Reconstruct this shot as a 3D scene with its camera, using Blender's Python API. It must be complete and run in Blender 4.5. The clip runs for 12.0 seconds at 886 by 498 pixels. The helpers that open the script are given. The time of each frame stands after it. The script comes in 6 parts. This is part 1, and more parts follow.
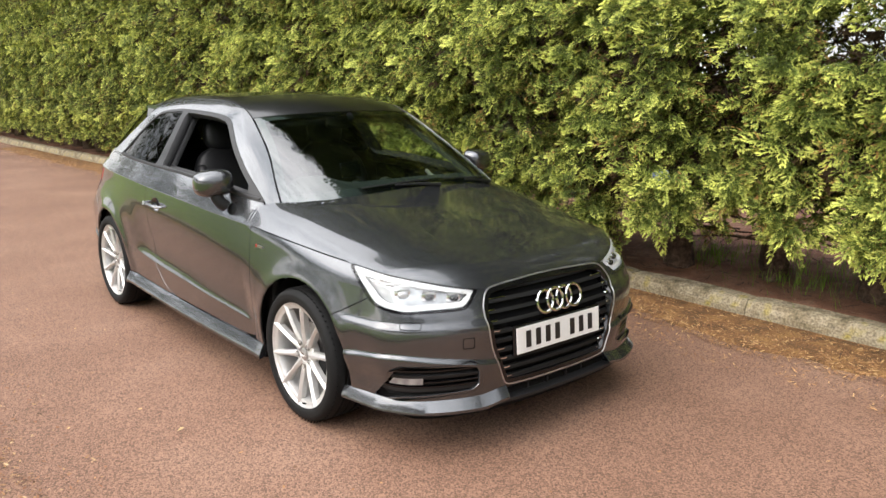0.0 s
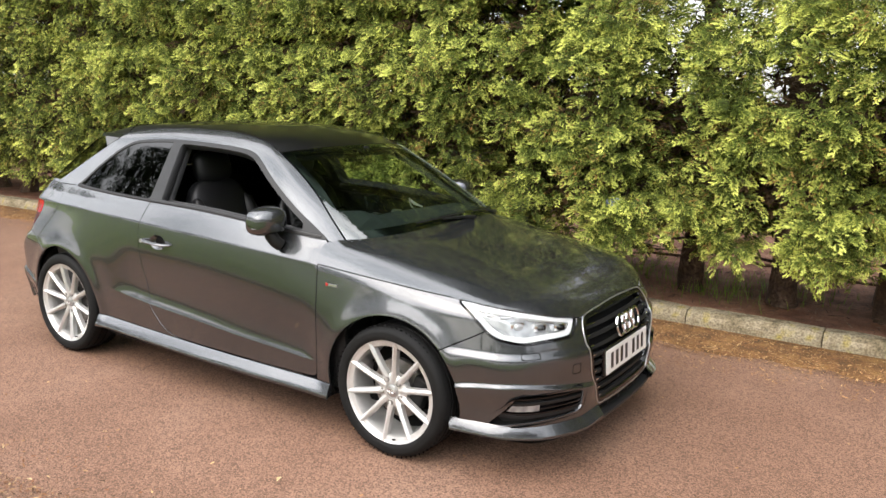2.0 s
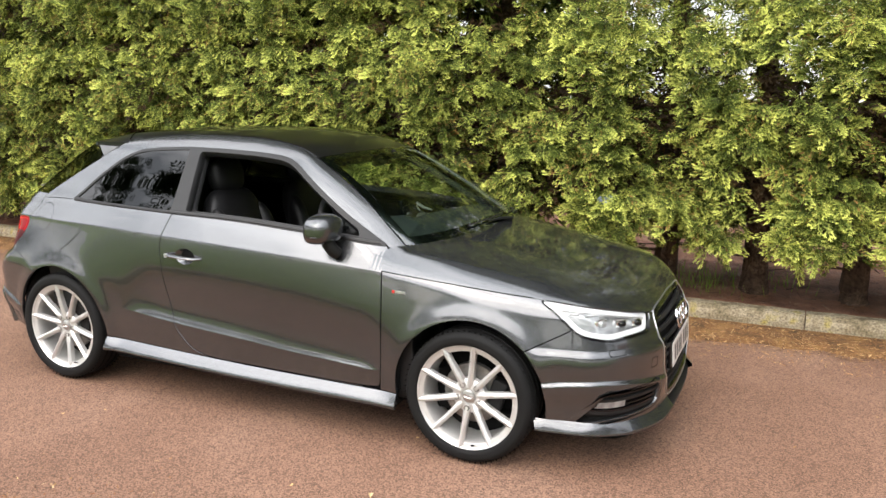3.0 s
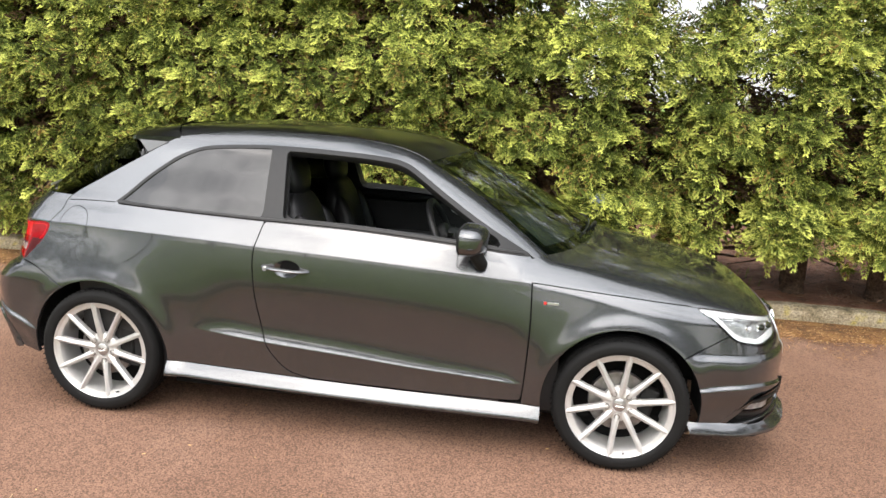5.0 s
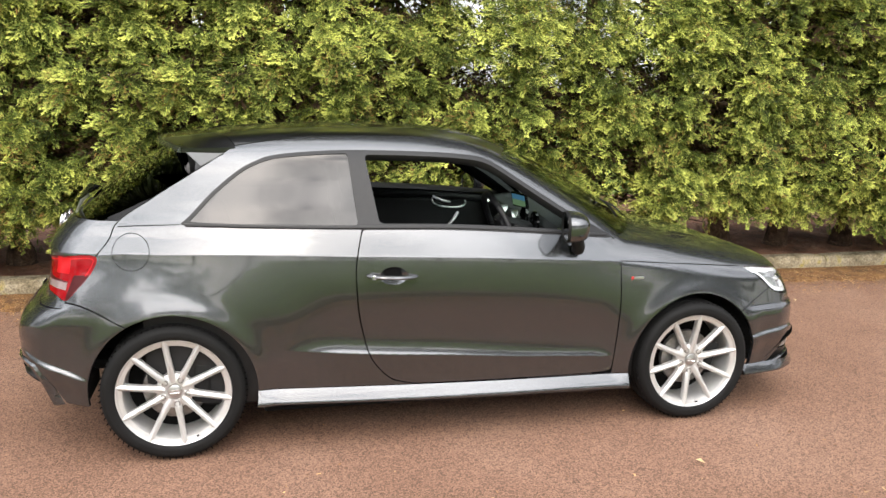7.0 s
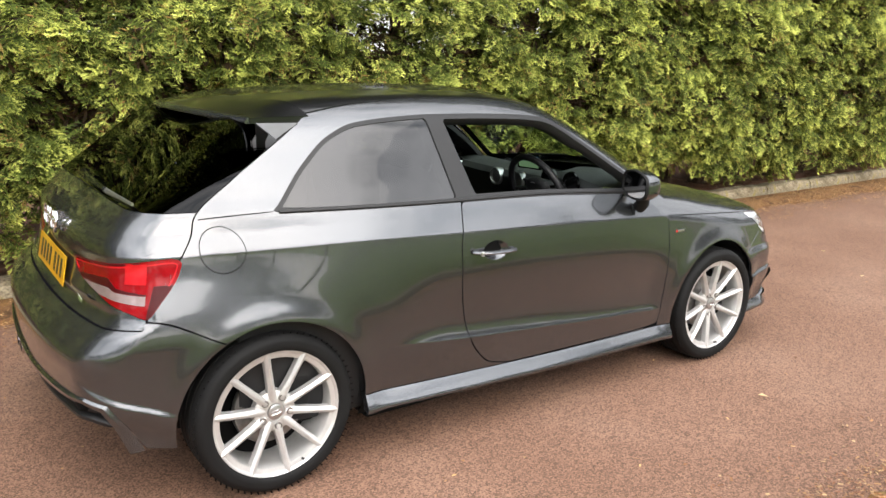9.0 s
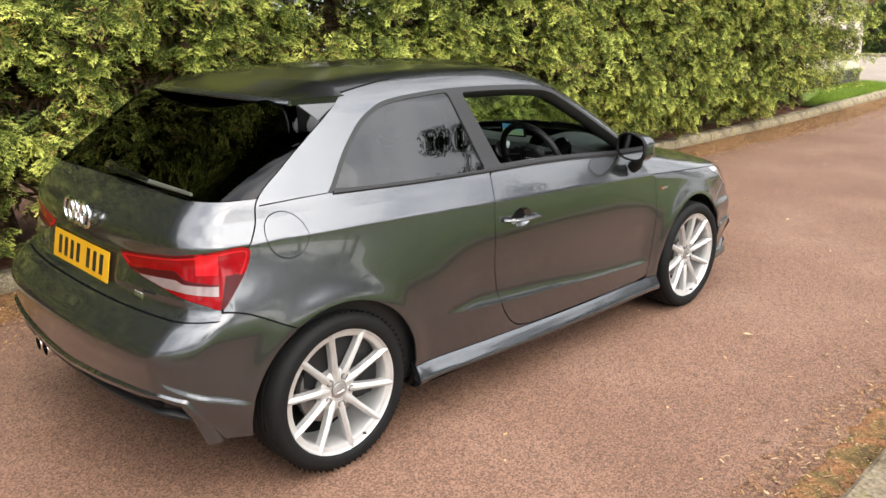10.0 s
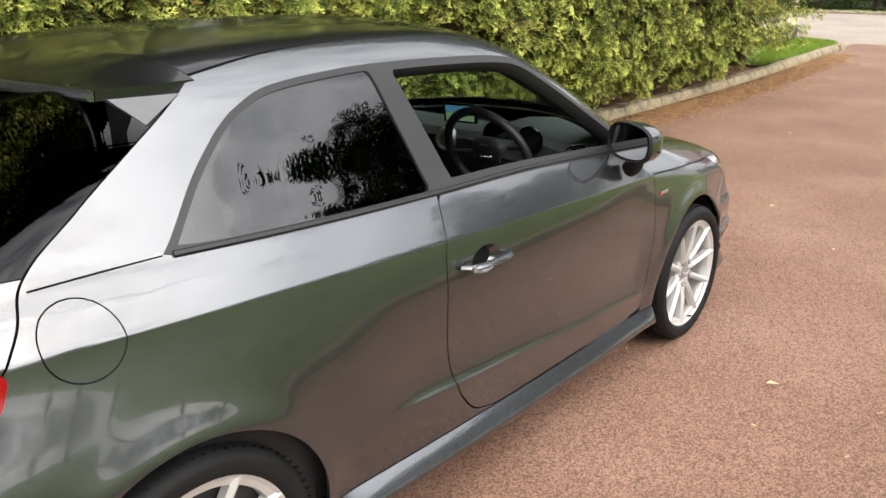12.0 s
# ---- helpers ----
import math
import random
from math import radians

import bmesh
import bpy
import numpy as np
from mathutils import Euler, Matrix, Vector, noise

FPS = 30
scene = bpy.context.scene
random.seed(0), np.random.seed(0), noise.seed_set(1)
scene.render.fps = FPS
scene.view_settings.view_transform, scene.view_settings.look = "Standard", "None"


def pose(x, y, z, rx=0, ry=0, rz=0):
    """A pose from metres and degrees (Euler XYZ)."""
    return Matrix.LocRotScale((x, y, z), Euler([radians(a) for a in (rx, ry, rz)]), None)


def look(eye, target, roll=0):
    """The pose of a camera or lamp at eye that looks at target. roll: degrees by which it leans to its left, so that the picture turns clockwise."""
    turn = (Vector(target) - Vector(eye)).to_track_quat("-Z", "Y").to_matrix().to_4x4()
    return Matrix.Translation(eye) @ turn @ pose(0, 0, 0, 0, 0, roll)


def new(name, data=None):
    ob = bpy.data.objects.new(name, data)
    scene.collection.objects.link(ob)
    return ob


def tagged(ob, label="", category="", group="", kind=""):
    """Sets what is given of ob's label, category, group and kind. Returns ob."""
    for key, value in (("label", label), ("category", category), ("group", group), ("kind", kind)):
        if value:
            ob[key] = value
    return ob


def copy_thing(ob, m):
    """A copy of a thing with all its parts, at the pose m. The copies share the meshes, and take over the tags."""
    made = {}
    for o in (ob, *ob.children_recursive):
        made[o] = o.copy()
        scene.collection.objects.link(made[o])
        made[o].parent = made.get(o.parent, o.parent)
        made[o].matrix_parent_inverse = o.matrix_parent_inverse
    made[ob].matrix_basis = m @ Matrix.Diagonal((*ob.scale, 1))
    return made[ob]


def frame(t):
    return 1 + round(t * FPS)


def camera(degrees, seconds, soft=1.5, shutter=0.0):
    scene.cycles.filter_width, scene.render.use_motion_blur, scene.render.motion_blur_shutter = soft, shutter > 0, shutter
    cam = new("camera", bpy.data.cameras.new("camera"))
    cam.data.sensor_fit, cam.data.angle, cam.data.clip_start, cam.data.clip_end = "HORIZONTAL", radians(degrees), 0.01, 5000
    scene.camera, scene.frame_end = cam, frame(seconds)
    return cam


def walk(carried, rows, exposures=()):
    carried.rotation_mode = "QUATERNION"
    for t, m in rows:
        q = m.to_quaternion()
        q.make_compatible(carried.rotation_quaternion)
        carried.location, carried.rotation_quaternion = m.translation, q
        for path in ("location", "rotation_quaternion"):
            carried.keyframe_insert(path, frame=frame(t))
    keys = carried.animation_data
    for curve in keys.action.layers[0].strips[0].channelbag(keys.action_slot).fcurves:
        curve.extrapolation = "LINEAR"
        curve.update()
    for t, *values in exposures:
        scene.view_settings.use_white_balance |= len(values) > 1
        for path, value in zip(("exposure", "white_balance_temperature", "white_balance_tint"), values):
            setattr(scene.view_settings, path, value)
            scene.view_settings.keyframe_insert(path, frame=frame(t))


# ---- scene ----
cam = camera(58.1, 12.0)
PATH = [
    (0, (4.22, -2.497, 1.515), (2.722, -1.241, 1.092), -0.0),
    (0.5, (4.155, -2.793, 1.588), (2.758, -1.416, 1.199), 0.5),
    (1, (3.94, -3.11, 1.624), (2.675, -1.606, 1.25), 0.5),
    (1.5, (3.614, -3.317, 1.602), (2.445, -1.743, 1.211), 0.7),
    (2, (3.258, -3.528, 1.623), (2.189, -1.882, 1.238), 1.5),
    (2.5, (2.881, -3.769, 1.622), (1.965, -2.031, 1.249), 1.2),
    (3, (2.495, -3.904, 1.597), (1.69, -2.112, 1.226), 0.8),
    (3.2, (2.335, -3.929, 1.622), (1.571, -2.119, 1.25), 0.7),
    (4.8, (1.04, -4.226, 1.609), (0.712, -2.293, 1.214), 2.8),
    (5, (0.877, -4.231, 1.635), (0.609, -2.288, 1.242), 3.3),
    (5.5, (0.409, -4.324, 1.625), (0.293, -2.364, 1.243), 3.1),
    (6, (-0.001, -4.336, 1.636), (0.034, -2.376, 1.241), 2.4),
    (6.5, (-0.427, -4.266, 1.662), (-0.173, -2.324, 1.256), 3.0),
    (7, (-0.89, -4.221, 1.625), (-0.428, -2.317, 1.223), 1.4),
    (7.2, (-1.058, -4.195, 1.641), (-0.518, -2.316, 1.22), 1.5),
    (8.8, (-2.177, -3.408, 1.593), (-1.115, -1.778, 1.132), 1.4),
    (9, (-2.271, -3.303, 1.576), (-1.155, -1.714, 1.095), 1.3),
    (9.5, (-2.494, -3.064, 1.575), (-1.256, -1.581, 1.056), 1.0),
    (10, (-2.803, -2.974, 1.607), (-1.467, -1.593, 1.05), -0.3),
    (10.5, (-2.889, -2.901, 1.623), (-1.518, -1.574, 1.024), 0.3),
    (11, (-2.566, -2.696, 1.583), (-1.155, -1.423, 0.96), 1.9),
    (11.5, (-2.274, -2.432, 1.571), (-0.863, -1.173, 0.92), 1.7),
    (12, (-1.97, -2.132, 1.56), (-0.534, -0.906, 0.902), 0.1),
]
walk(cam, [(t, look(eye, target, roll)) for t, eye, target, roll in PATH])

# ---- world and light: a bright, thinly clouded sky ----
world = bpy.data.worlds.new("sky")
scene.world = world
world.use_nodes = True
wn, wl = world.node_tree.nodes, world.node_tree.links
wn.clear()
sky = wn.new("ShaderNodeTexSky")
sky.sky_type, sky.sun_disc = "NISHITA", False
SUN_HEIGHT, SUN_TURN = radians(46), radians(188)
sky.sun_elevation, sky.sun_rotation = SUN_HEIGHT, SUN_TURN
sky.air_density, sky.dust_density = 1.0, 3.0
place_ = wn.new("ShaderNodeTexCoord")
cloud = wn.new("ShaderNodeTexNoise")
cloud.inputs["Scale"].default_value, cloud.inputs["Detail"].default_value, cloud.inputs["Roughness"].default_value = 4.2, 8, .55
wl.new(place_.outputs["Generated"], cloud.inputs["Vector"])
thick = wn.new("ShaderNodeMapRange")
thick.inputs["From Min"].default_value, thick.inputs["From Max"].default_value = .35, .68
thick.inputs["To Min"].default_value, thick.inputs["To Max"].default_value = .55, 1.0
wl.new(cloud.outputs["Fac"], thick.inputs["Value"])
grey = wn.new("ShaderNodeValToRGB")
grey.color_ramp.elements[0].position, grey.color_ramp.elements[0].color = .40, (12.5, 12.2, 11.9, 1)
grey.color_ramp.elements[1].position, grey.color_ramp.elements[1].color = .63, (3.4, 3.6, 3.9, 1)
wl.new(cloud.outputs["Fac"], grey.inputs["Fac"])
blend = wn.new("ShaderNodeMix")
blend.data_type = "RGBA"
wl.new(thick.outputs["Result"], blend.inputs["Factor"])
wl.new(sky.outputs["Color"], blend.inputs["A"])
wl.new(grey.outputs["Color"], blend.inputs["B"])
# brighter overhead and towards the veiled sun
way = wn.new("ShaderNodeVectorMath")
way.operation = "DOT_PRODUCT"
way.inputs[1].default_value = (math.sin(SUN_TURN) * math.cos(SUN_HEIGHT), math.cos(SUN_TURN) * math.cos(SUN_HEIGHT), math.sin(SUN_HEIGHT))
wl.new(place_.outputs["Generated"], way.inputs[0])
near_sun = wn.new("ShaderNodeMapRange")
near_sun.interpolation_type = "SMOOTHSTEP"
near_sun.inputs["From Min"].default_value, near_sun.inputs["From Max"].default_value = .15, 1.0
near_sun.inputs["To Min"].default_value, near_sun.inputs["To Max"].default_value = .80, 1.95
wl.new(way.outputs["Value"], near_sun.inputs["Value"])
high = wn.new("ShaderNodeSeparateXYZ")
wl.new(place_.outputs["Generated"], high.inputs["Vector"])
dome = wn.new("ShaderNodeMapRange")
dome.inputs["To Min"].default_value, dome.inputs["To Max"].default_value = .86, 1.36
wl.new(high.outputs["Z"], dome.inputs["Value"])
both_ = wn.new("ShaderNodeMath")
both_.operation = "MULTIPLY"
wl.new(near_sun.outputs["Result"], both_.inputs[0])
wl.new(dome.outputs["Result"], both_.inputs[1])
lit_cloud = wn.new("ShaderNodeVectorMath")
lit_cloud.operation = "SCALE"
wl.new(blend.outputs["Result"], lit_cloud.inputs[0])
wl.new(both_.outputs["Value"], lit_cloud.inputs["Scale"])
back_ = wn.new("ShaderNodeBackground")
back_.inputs["Strength"].default_value = 0.15
wl.new(lit_cloud.outputs["Vector"], back_.inputs["Color"])
out_ = wn.new("ShaderNodeOutputWorld")
wl.new(back_.outputs["Background"], out_.inputs["Surface"])

sun = new("sun", bpy.data.lights.new("sun", "SUN"))
sun.data.energy, sun.data.angle, sun.data.color = 0.6, radians(70), (1, .94, .85)
sun.matrix_world = look((0, 0, 0), (-math.sin(SUN_TURN) * math.cos(SUN_HEIGHT), -math.cos(SUN_TURN) * math.cos(SUN_HEIGHT), -math.sin(SUN_HEIGHT)))
scene.view_settings.exposure = 0.80


# ---- materials ----
def material(name, rough=.5, metal=0.0, **more):
    m = bpy.data.materials.new(name)
    m.use_nodes = True
    b = m.node_tree.nodes["Principled BSDF"]
    b.inputs["Roughness"].default_value, b.inputs["Metallic"].default_value = rough, metal
    for k, v in more.items():
        b.inputs[k.replace("_", " ")].default_value = v
    return m, m.node_tree.nodes, m.node_tree.links, b


def plain(name, colour, rough=.5, metal=0.0, vary=.12, scale=30.0, bump=0.0, bump_scale=400.0, **more):
    """A surface of one colour with soft mottling, uneven gloss and a fine grain."""
    m, n, l, b = material(name, rough, metal, **more)
    co = n.new("ShaderNodeTexCoord")
    no = n.new("ShaderNodeTexNoise")
    no.inputs["Scale"].default_value, no.inputs["Detail"].default_value = scale, 5
    l.new(co.outputs["Object"], no.inputs["Vector"])
    ramp = n.new("ShaderNodeValToRGB")
    ramp.color_ramp.elements[0].position, ramp.color_ramp.elements[1].position = .3, .7
    ramp.color_ramp.elements[0].color = (*[c * (1 - vary) for c in colour], 1)
    ramp.color_ramp.elements[1].color = (*[min(1, c * (1 + vary)) for c in colour], 1)
    l.new(no.outputs["Fac"], ramp.inputs["Fac"])
    l.new(ramp.outputs["Color"], b.inputs["Base Color"])
    gloss = n.new("ShaderNodeMapRange")
    gloss.inputs["To Min"].default_value, gloss.inputs["To Max"].default_value = rough * .9, min(1, rough * 1.1)
    l.new(no.outputs["Fac"], gloss.inputs["Value"])
    l.new(gloss.outputs["Result"], b.inputs["Roughness"])
    if bump:
        fine = n.new("ShaderNodeTexNoise")
        fine.inputs["Scale"].default_value, fine.inputs["Detail"].default_value = bump_scale, 3
        l.new(co.outputs["Object"], fine.inputs["Vector"])
        bm_ = n.new("ShaderNodeBump")
        bm_.inputs["Strength"].default_value, bm_.inputs["Distance"].default_value = bump, .002
        l.new(fine.outputs["Fac"], bm_.inputs["Height"])
        l.new(bm_.outputs["Normal"], b.inputs["Normal"])
    return m


def layered(name, stops, scale, rough, fine_scale, fine_mix, bump, distance=.01, voronoi=False, extra=None):
    """Ground and bark: a large patchy colour, broken by a fine grain that also makes the relief."""
    m, n, l, b = material(name, rough, Specular_IOR_Level=.3)
    co = n.new("ShaderNodeTexCoord")
    big = n.new("ShaderNodeTexNoise")
    big.inputs["Scale"].default_value, big.inputs["Detail"].default_value = scale, 6
    l.new(co.outputs["Object"], big.inputs["Vector"])
    ramp = n.new("ShaderNodeValToRGB")
    while len(ramp.color_ramp.elements) < len(stops):
        ramp.color_ramp.elements.new(.5)
    for e, (p, c) in zip(ramp.color_ramp.elements, stops):
        e.position, e.color = p, (*c, 1)
    l.new(big.outputs["Fac"], ramp.inputs["Fac"])
    if voronoi:
        fine = n.new("ShaderNodeTexVoronoi")
        fine.inputs["Scale"].default_value = fine_scale
        tone, height = fine.outputs["Color"], fine.outputs["Distance"]
    else:
        fine = n.new("ShaderNodeTexNoise")
        fine.inputs["Scale"].default_value, fine.inputs["Detail"].default_value = fine_scale, 6
        tone, height = fine.outputs["Fac"], fine.outputs["Fac"]
    l.new(co.outputs["Object"], fine.inputs["Vector"])
    spread = n.new("ShaderNodeMapRange")
    spread.inputs["To Min"].default_value, spread.inputs["To Max"].default_value = 1 - fine_mix, 1 + fine_mix
    if voronoi:
        one = n.new("ShaderNodeSeparateColor")
        l.new(tone, one.inputs["Color"])
        l.new(one.outputs["Red"], spread.inputs["Value"])
    else:
        spread.inputs["From Min"].default_value, spread.inputs["From Max"].default_value = .25, .75
        l.new(tone, spread.inputs["Value"])
    mul = n.new("ShaderNodeVectorMath")
    mul.operation = "SCALE"
    l.new(ramp.outputs["Color"], mul.inputs[0])
    l.new(spread.outputs["Result"], mul.inputs["Scale"])
    l.new(mul.outputs["Vector"], b.inputs["Base Color"])
    bm_ = n.new("ShaderNodeBump")
    bm_.inputs["Strength"].default_value, bm_.inputs["Distance"].default_value = bump, distance
    bm_.invert = voronoi
    l.new(height, bm_.inputs["Height"])
    l.new(bm_.outputs["Normal"], b.inputs["Normal"])
    return m


def car_paint(name, colour, rough=.23, coat=1.0, haze=1.0):
    m, n, l, b = material(name, rough, .85, Coat_Weight=coat, Coat_Roughness=.05, Coat_IOR=1.55)
    co = n.new("ShaderNodeTexCoord")
    flake = n.new("ShaderNodeTexVoronoi")
    flake.inputs["Scale"].default_value = 1500
    l.new(co.outputs["Object"], flake.inputs["Vector"])
    sep = n.new("ShaderNodeSeparateColor")
    l.new(flake.outputs["Color"], sep.inputs["Color"])
    dust = n.new("ShaderNodeTexNoise")
    dust.inputs["Scale"].default_value, dust.inputs["Detail"].default_value = 3.5, 7
    l.new(co.outputs["Object"], dust.inputs["Vector"])
    tone = n.new("ShaderNodeMapRange")
    tone.inputs["To Min"].default_value, tone.inputs["To Max"].default_value = .75, 1.3
    l.new(sep.outputs["Red"], tone.inputs["Value"])
    mul = n.new("ShaderNodeVectorMath")
    mul.operation = "SCALE"
    mul.inputs[0].default_value = colour
    l.new(tone.outputs["Result"], mul.inputs["Scale"])
    l.new(mul.outputs["Vector"], b.inputs["Base Color"])
    film = n.new("ShaderNodeMapRange")
    film.inputs["From Min"].default_value, film.inputs["From Max"].default_value = .4, .75
    film.inputs["To Min"].default_value, film.inputs["To Max"].default_value = .03 * haze, .075 * haze
    l.new(dust.outputs["Fac"], film.inputs["Value"])
    l.new(film.outputs["Result"], b.inputs["Coat Roughness"])
    return m


def leaf_material(name, dark, mid, light, tip=.55, dead=0.0, gain=1.0):
    """Foliage: every spray its own tone, paler towards the young tips, a little light shining through. gain: widens
    that contrast, painting in highlights and gap shade.
    """
    m, n, l, b = material(name, .55, Specular_IOR_Level=.12)
    geo = n.new("ShaderNodeNewGeometry")
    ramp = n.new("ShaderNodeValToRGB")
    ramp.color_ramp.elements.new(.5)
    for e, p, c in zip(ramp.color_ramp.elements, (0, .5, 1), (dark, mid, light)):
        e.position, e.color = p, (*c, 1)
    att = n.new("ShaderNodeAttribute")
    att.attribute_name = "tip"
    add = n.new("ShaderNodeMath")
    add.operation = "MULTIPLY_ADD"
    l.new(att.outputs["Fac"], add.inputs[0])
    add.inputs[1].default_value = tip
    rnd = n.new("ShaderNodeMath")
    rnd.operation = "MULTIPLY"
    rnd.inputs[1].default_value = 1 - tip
    spray = n.new("ShaderNodeAttribute")
    spray.attribute_name = "tone"
    own = n.new("ShaderNodeMix")
    own.inputs["Factor"].default_value = .72
    l.new(geo.outputs["Random Per Island"], own.inputs["A"])
    l.new(spray.outputs["Fac"], own.inputs["B"])
    l.new(own.outputs["Result"], rnd.inputs[0])
    l.new(rnd.outputs["Value"], add.inputs[2])
    co = n.new("ShaderNodeTexCoord")
    wide = n.new("ShaderNodeTexNoise")
    wide.inputs["Scale"].default_value, wide.inputs["Detail"].default_value = 2.2, 3
    l.new(co.outputs["Object"], wide.inputs["Vector"])
    shift = n.new("ShaderNodeMath")
    shift.operation = "MULTIPLY_ADD"
    shift.inputs[1].default_value, shift.inputs[2].default_value = .5, -.25
    l.new(wide.outputs["Fac"], shift.inputs[0])
    tot = n.new("ShaderNodeMath")
    tot.operation = "ADD"
    l.new(add.outputs["Value"], tot.inputs[0])
    l.new(shift.outputs["Value"], tot.inputs[1])
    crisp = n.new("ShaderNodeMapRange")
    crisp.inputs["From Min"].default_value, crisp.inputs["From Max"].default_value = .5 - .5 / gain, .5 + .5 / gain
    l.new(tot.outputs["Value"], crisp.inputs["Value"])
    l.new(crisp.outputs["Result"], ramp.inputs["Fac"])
    tone = ramp.outputs["Color"]
    if dead:    # withered sprays in patches
        patch = n.new("ShaderNodeTexNoise")
        patch.inputs["Scale"].default_value, patch.inputs["Detail"].default_value = 3.1, 4
        l.new(co.outputs["Object"], patch.inputs["Vector"])
        much = n.new("ShaderNodeMath")
        much.operation = "MULTIPLY"
        l.new(patch.outputs["Fac"], much.inputs[0])
        l.new(geo.outputs["Random Per Island"], much.inputs[1])
        few = n.new("ShaderNodeMapRange")
        few.inputs["From Min"].default_value, few.inputs["From Max"].default_value = .62 - dead, .70 - dead
        l.new(much.outputs["Value"], few.inputs["Value"])
        mixed = n.new("ShaderNodeMix")
        mixed.data_type = "RGBA"
        mixed.inputs["B"].default_value = (.30, .17, .055, 1)
        l.new(few.outputs["Result"], mixed.inputs["Factor"])
        l.new(tone, mixed.inputs["A"])
        tone = mixed.outputs["Result"]
    l.new(tone, b.inputs["Base Color"])
    glow = n.new("ShaderNodeBsdfTranslucent")
    l.new(tone, glow.inputs["Color"])
    mix = n.new("ShaderNodeMixShader")
    mix.inputs["Fac"].default_value = .22
    l.new(b.outputs["BSDF"], mix.inputs[1])
    l.new(glow.outputs["BSDF"], mix.inputs[2])
    l.new(mix.outputs["Shader"], n["Material Output"].inputs["Surface"])
    return m


def glass(name, tint, base=.10):
    """Thin window glass: clear or tinted, with real reflections that grow towards a glancing view."""
    m = bpy.data.materials.new(name)
    m.use_nodes = True
    n, l = m.node_tree.nodes, m.node_tree.links
    n.clear()
    see = n.new("ShaderNodeBsdfTransparent")
    see.inputs["Color"].default_value = (*tint, 1)
    shine = n.new("ShaderNodeBsdfGlossy")
    shine.inputs["Roughness"].default_value = 0.0
    edge = n.new("ShaderNodeLayerWeight")
    edge.inputs["Blend"].default_value = .5
    power = n.new("ShaderNodeMath")
    power.operation = "POWER"
    power.inputs[1].default_value = 5
    l.new(edge.outputs["Facing"], power.inputs[0])
    gloss = n.new("ShaderNodeMath")
    gloss.operation = "MULTIPLY_ADD"
    gloss.inputs[1].default_value, gloss.inputs[2].default_value = 1 - base, base
    l.new(power.outputs["Value"], gloss.inputs[0])
    mix = n.new("ShaderNodeMixShader")
    l.new(gloss.outputs["Value"], mix.inputs["Fac"])
    l.new(see.outputs["BSDF"], mix.inputs[1])
    l.new(shine.outputs["BSDF"], mix.inputs[2])
    o = n.new("ShaderNodeOutputMaterial")
    l.new(mix.outputs["Shader"], o.inputs["Surface"])
    return m


PAINT = car_paint("grey_metallic_paint", (.084, .088, .093), .27)
ROOF_PAINT = car_paint("black_roof_paint", (.018, .018, .019), .36, .8, 1.8)
GLOSS_BLACK = plain("gloss_black_plastic", (.004, .004, .0045), .07, vary=.05)
TRIM = plain("satin_black_trim", (.010, .010, .0105), .45, bump=.1, Specular_IOR_Level=.35)
FIN_GREY = plain("grey_plastic", (.10, .103, .108), .5, vary=.05)
MATT_BLACK = plain("matt_black_plastic", (.009, .009, .009), .65, bump=.25, Specular_IOR_Level=.25)
CABIN = plain("black_cabin_plastic", (.014, .014, .015), .55, bump=.3, Specular_IOR_Level=.35)
# Lighter than the cabin plastic: light through the windscreen is put into its colour.
DASH = plain("lightened_dashboard", (.032, .034, .034), .62, bump=.3, Specular_IOR_Level=.4)
LEATHER = plain("black_leather", (.012, .012, .013), .45, bump=.4, bump_scale=260, Specular_IOR_Level=.35)
DARK = plain("dark_underbody", (.005, .005, .005), .8, Specular_IOR_Level=.1)
RUBBER = plain("tyre_rubber", (.006, .006, .006), .72, vary=.25, scale=9, bump=.3, bump_scale=150, Specular_IOR_Level=.22)
ALLOY = plain("silver_alloy", (.55, .545, .53), .34, .5, vary=.05, bump=.05)
STEEL = plain("brake_steel", (.28, .27, .26), .42, .9, vary=.25, scale=40)
# Chrome whose sheen is partly painted: a pale, half-metallic base keeps it bright.
HANDLE_CHROME = plain("pale_base_chrome", (.85, .85, .85), .28, .45, vary=.03)
CHROME = plain("chrome", (.82, .82, .82), .1, 1.0, vary=.03)
SATIN = plain("satin_silver", (.5, .5, .5), .3, .9, vary=.04)
WHITE_PLATE = plain("white_plate", (.72, .72, .70), .35, vary=.03, Coat_Weight=.5)
YELLOW_PLATE = plain("yellow_plate", (.66, .35, .012), .35, vary=.03, Coat_Weight=.5)
INK = plain("black_ink", (.012, .012, .012), .45)
RED_INK = plain("red_enamel", (.55, .02, .02), .3)
LAMP_RED = plain("red_lamp_plastic", (.20, .002, .004), .13, vary=.15, Specular_IOR_Level=.3)
LAMP_PINK = plain("pale_red_lamp_plastic", (.42, .008, .012), .16, vary=.1, Specular_IOR_Level=.3)
LAMP_DARK_RED = plain("dark_red_lamp_plastic", (.05, .003, .004), .35, Specular_IOR_Level=.2)
LAMP_CLEAR = plain("clear_lamp_plastic", (.24, .175, .17), .22, .1, Coat_Weight=1.0)
REFLECTOR = plain("lamp_reflector", (.36, .37, .38), .3, .6, vary=.35, scale=30)
LAMP_WHITE = plain("white_lamp_guide", (.66, .67, .68), .25, vary=.03)
GLASS_CLEAR = glass("windscreen_glass", (.60, .72, .66), .21)
GLASS_DARK = glass("privacy_glass", (.013, .0135, .014), .075)
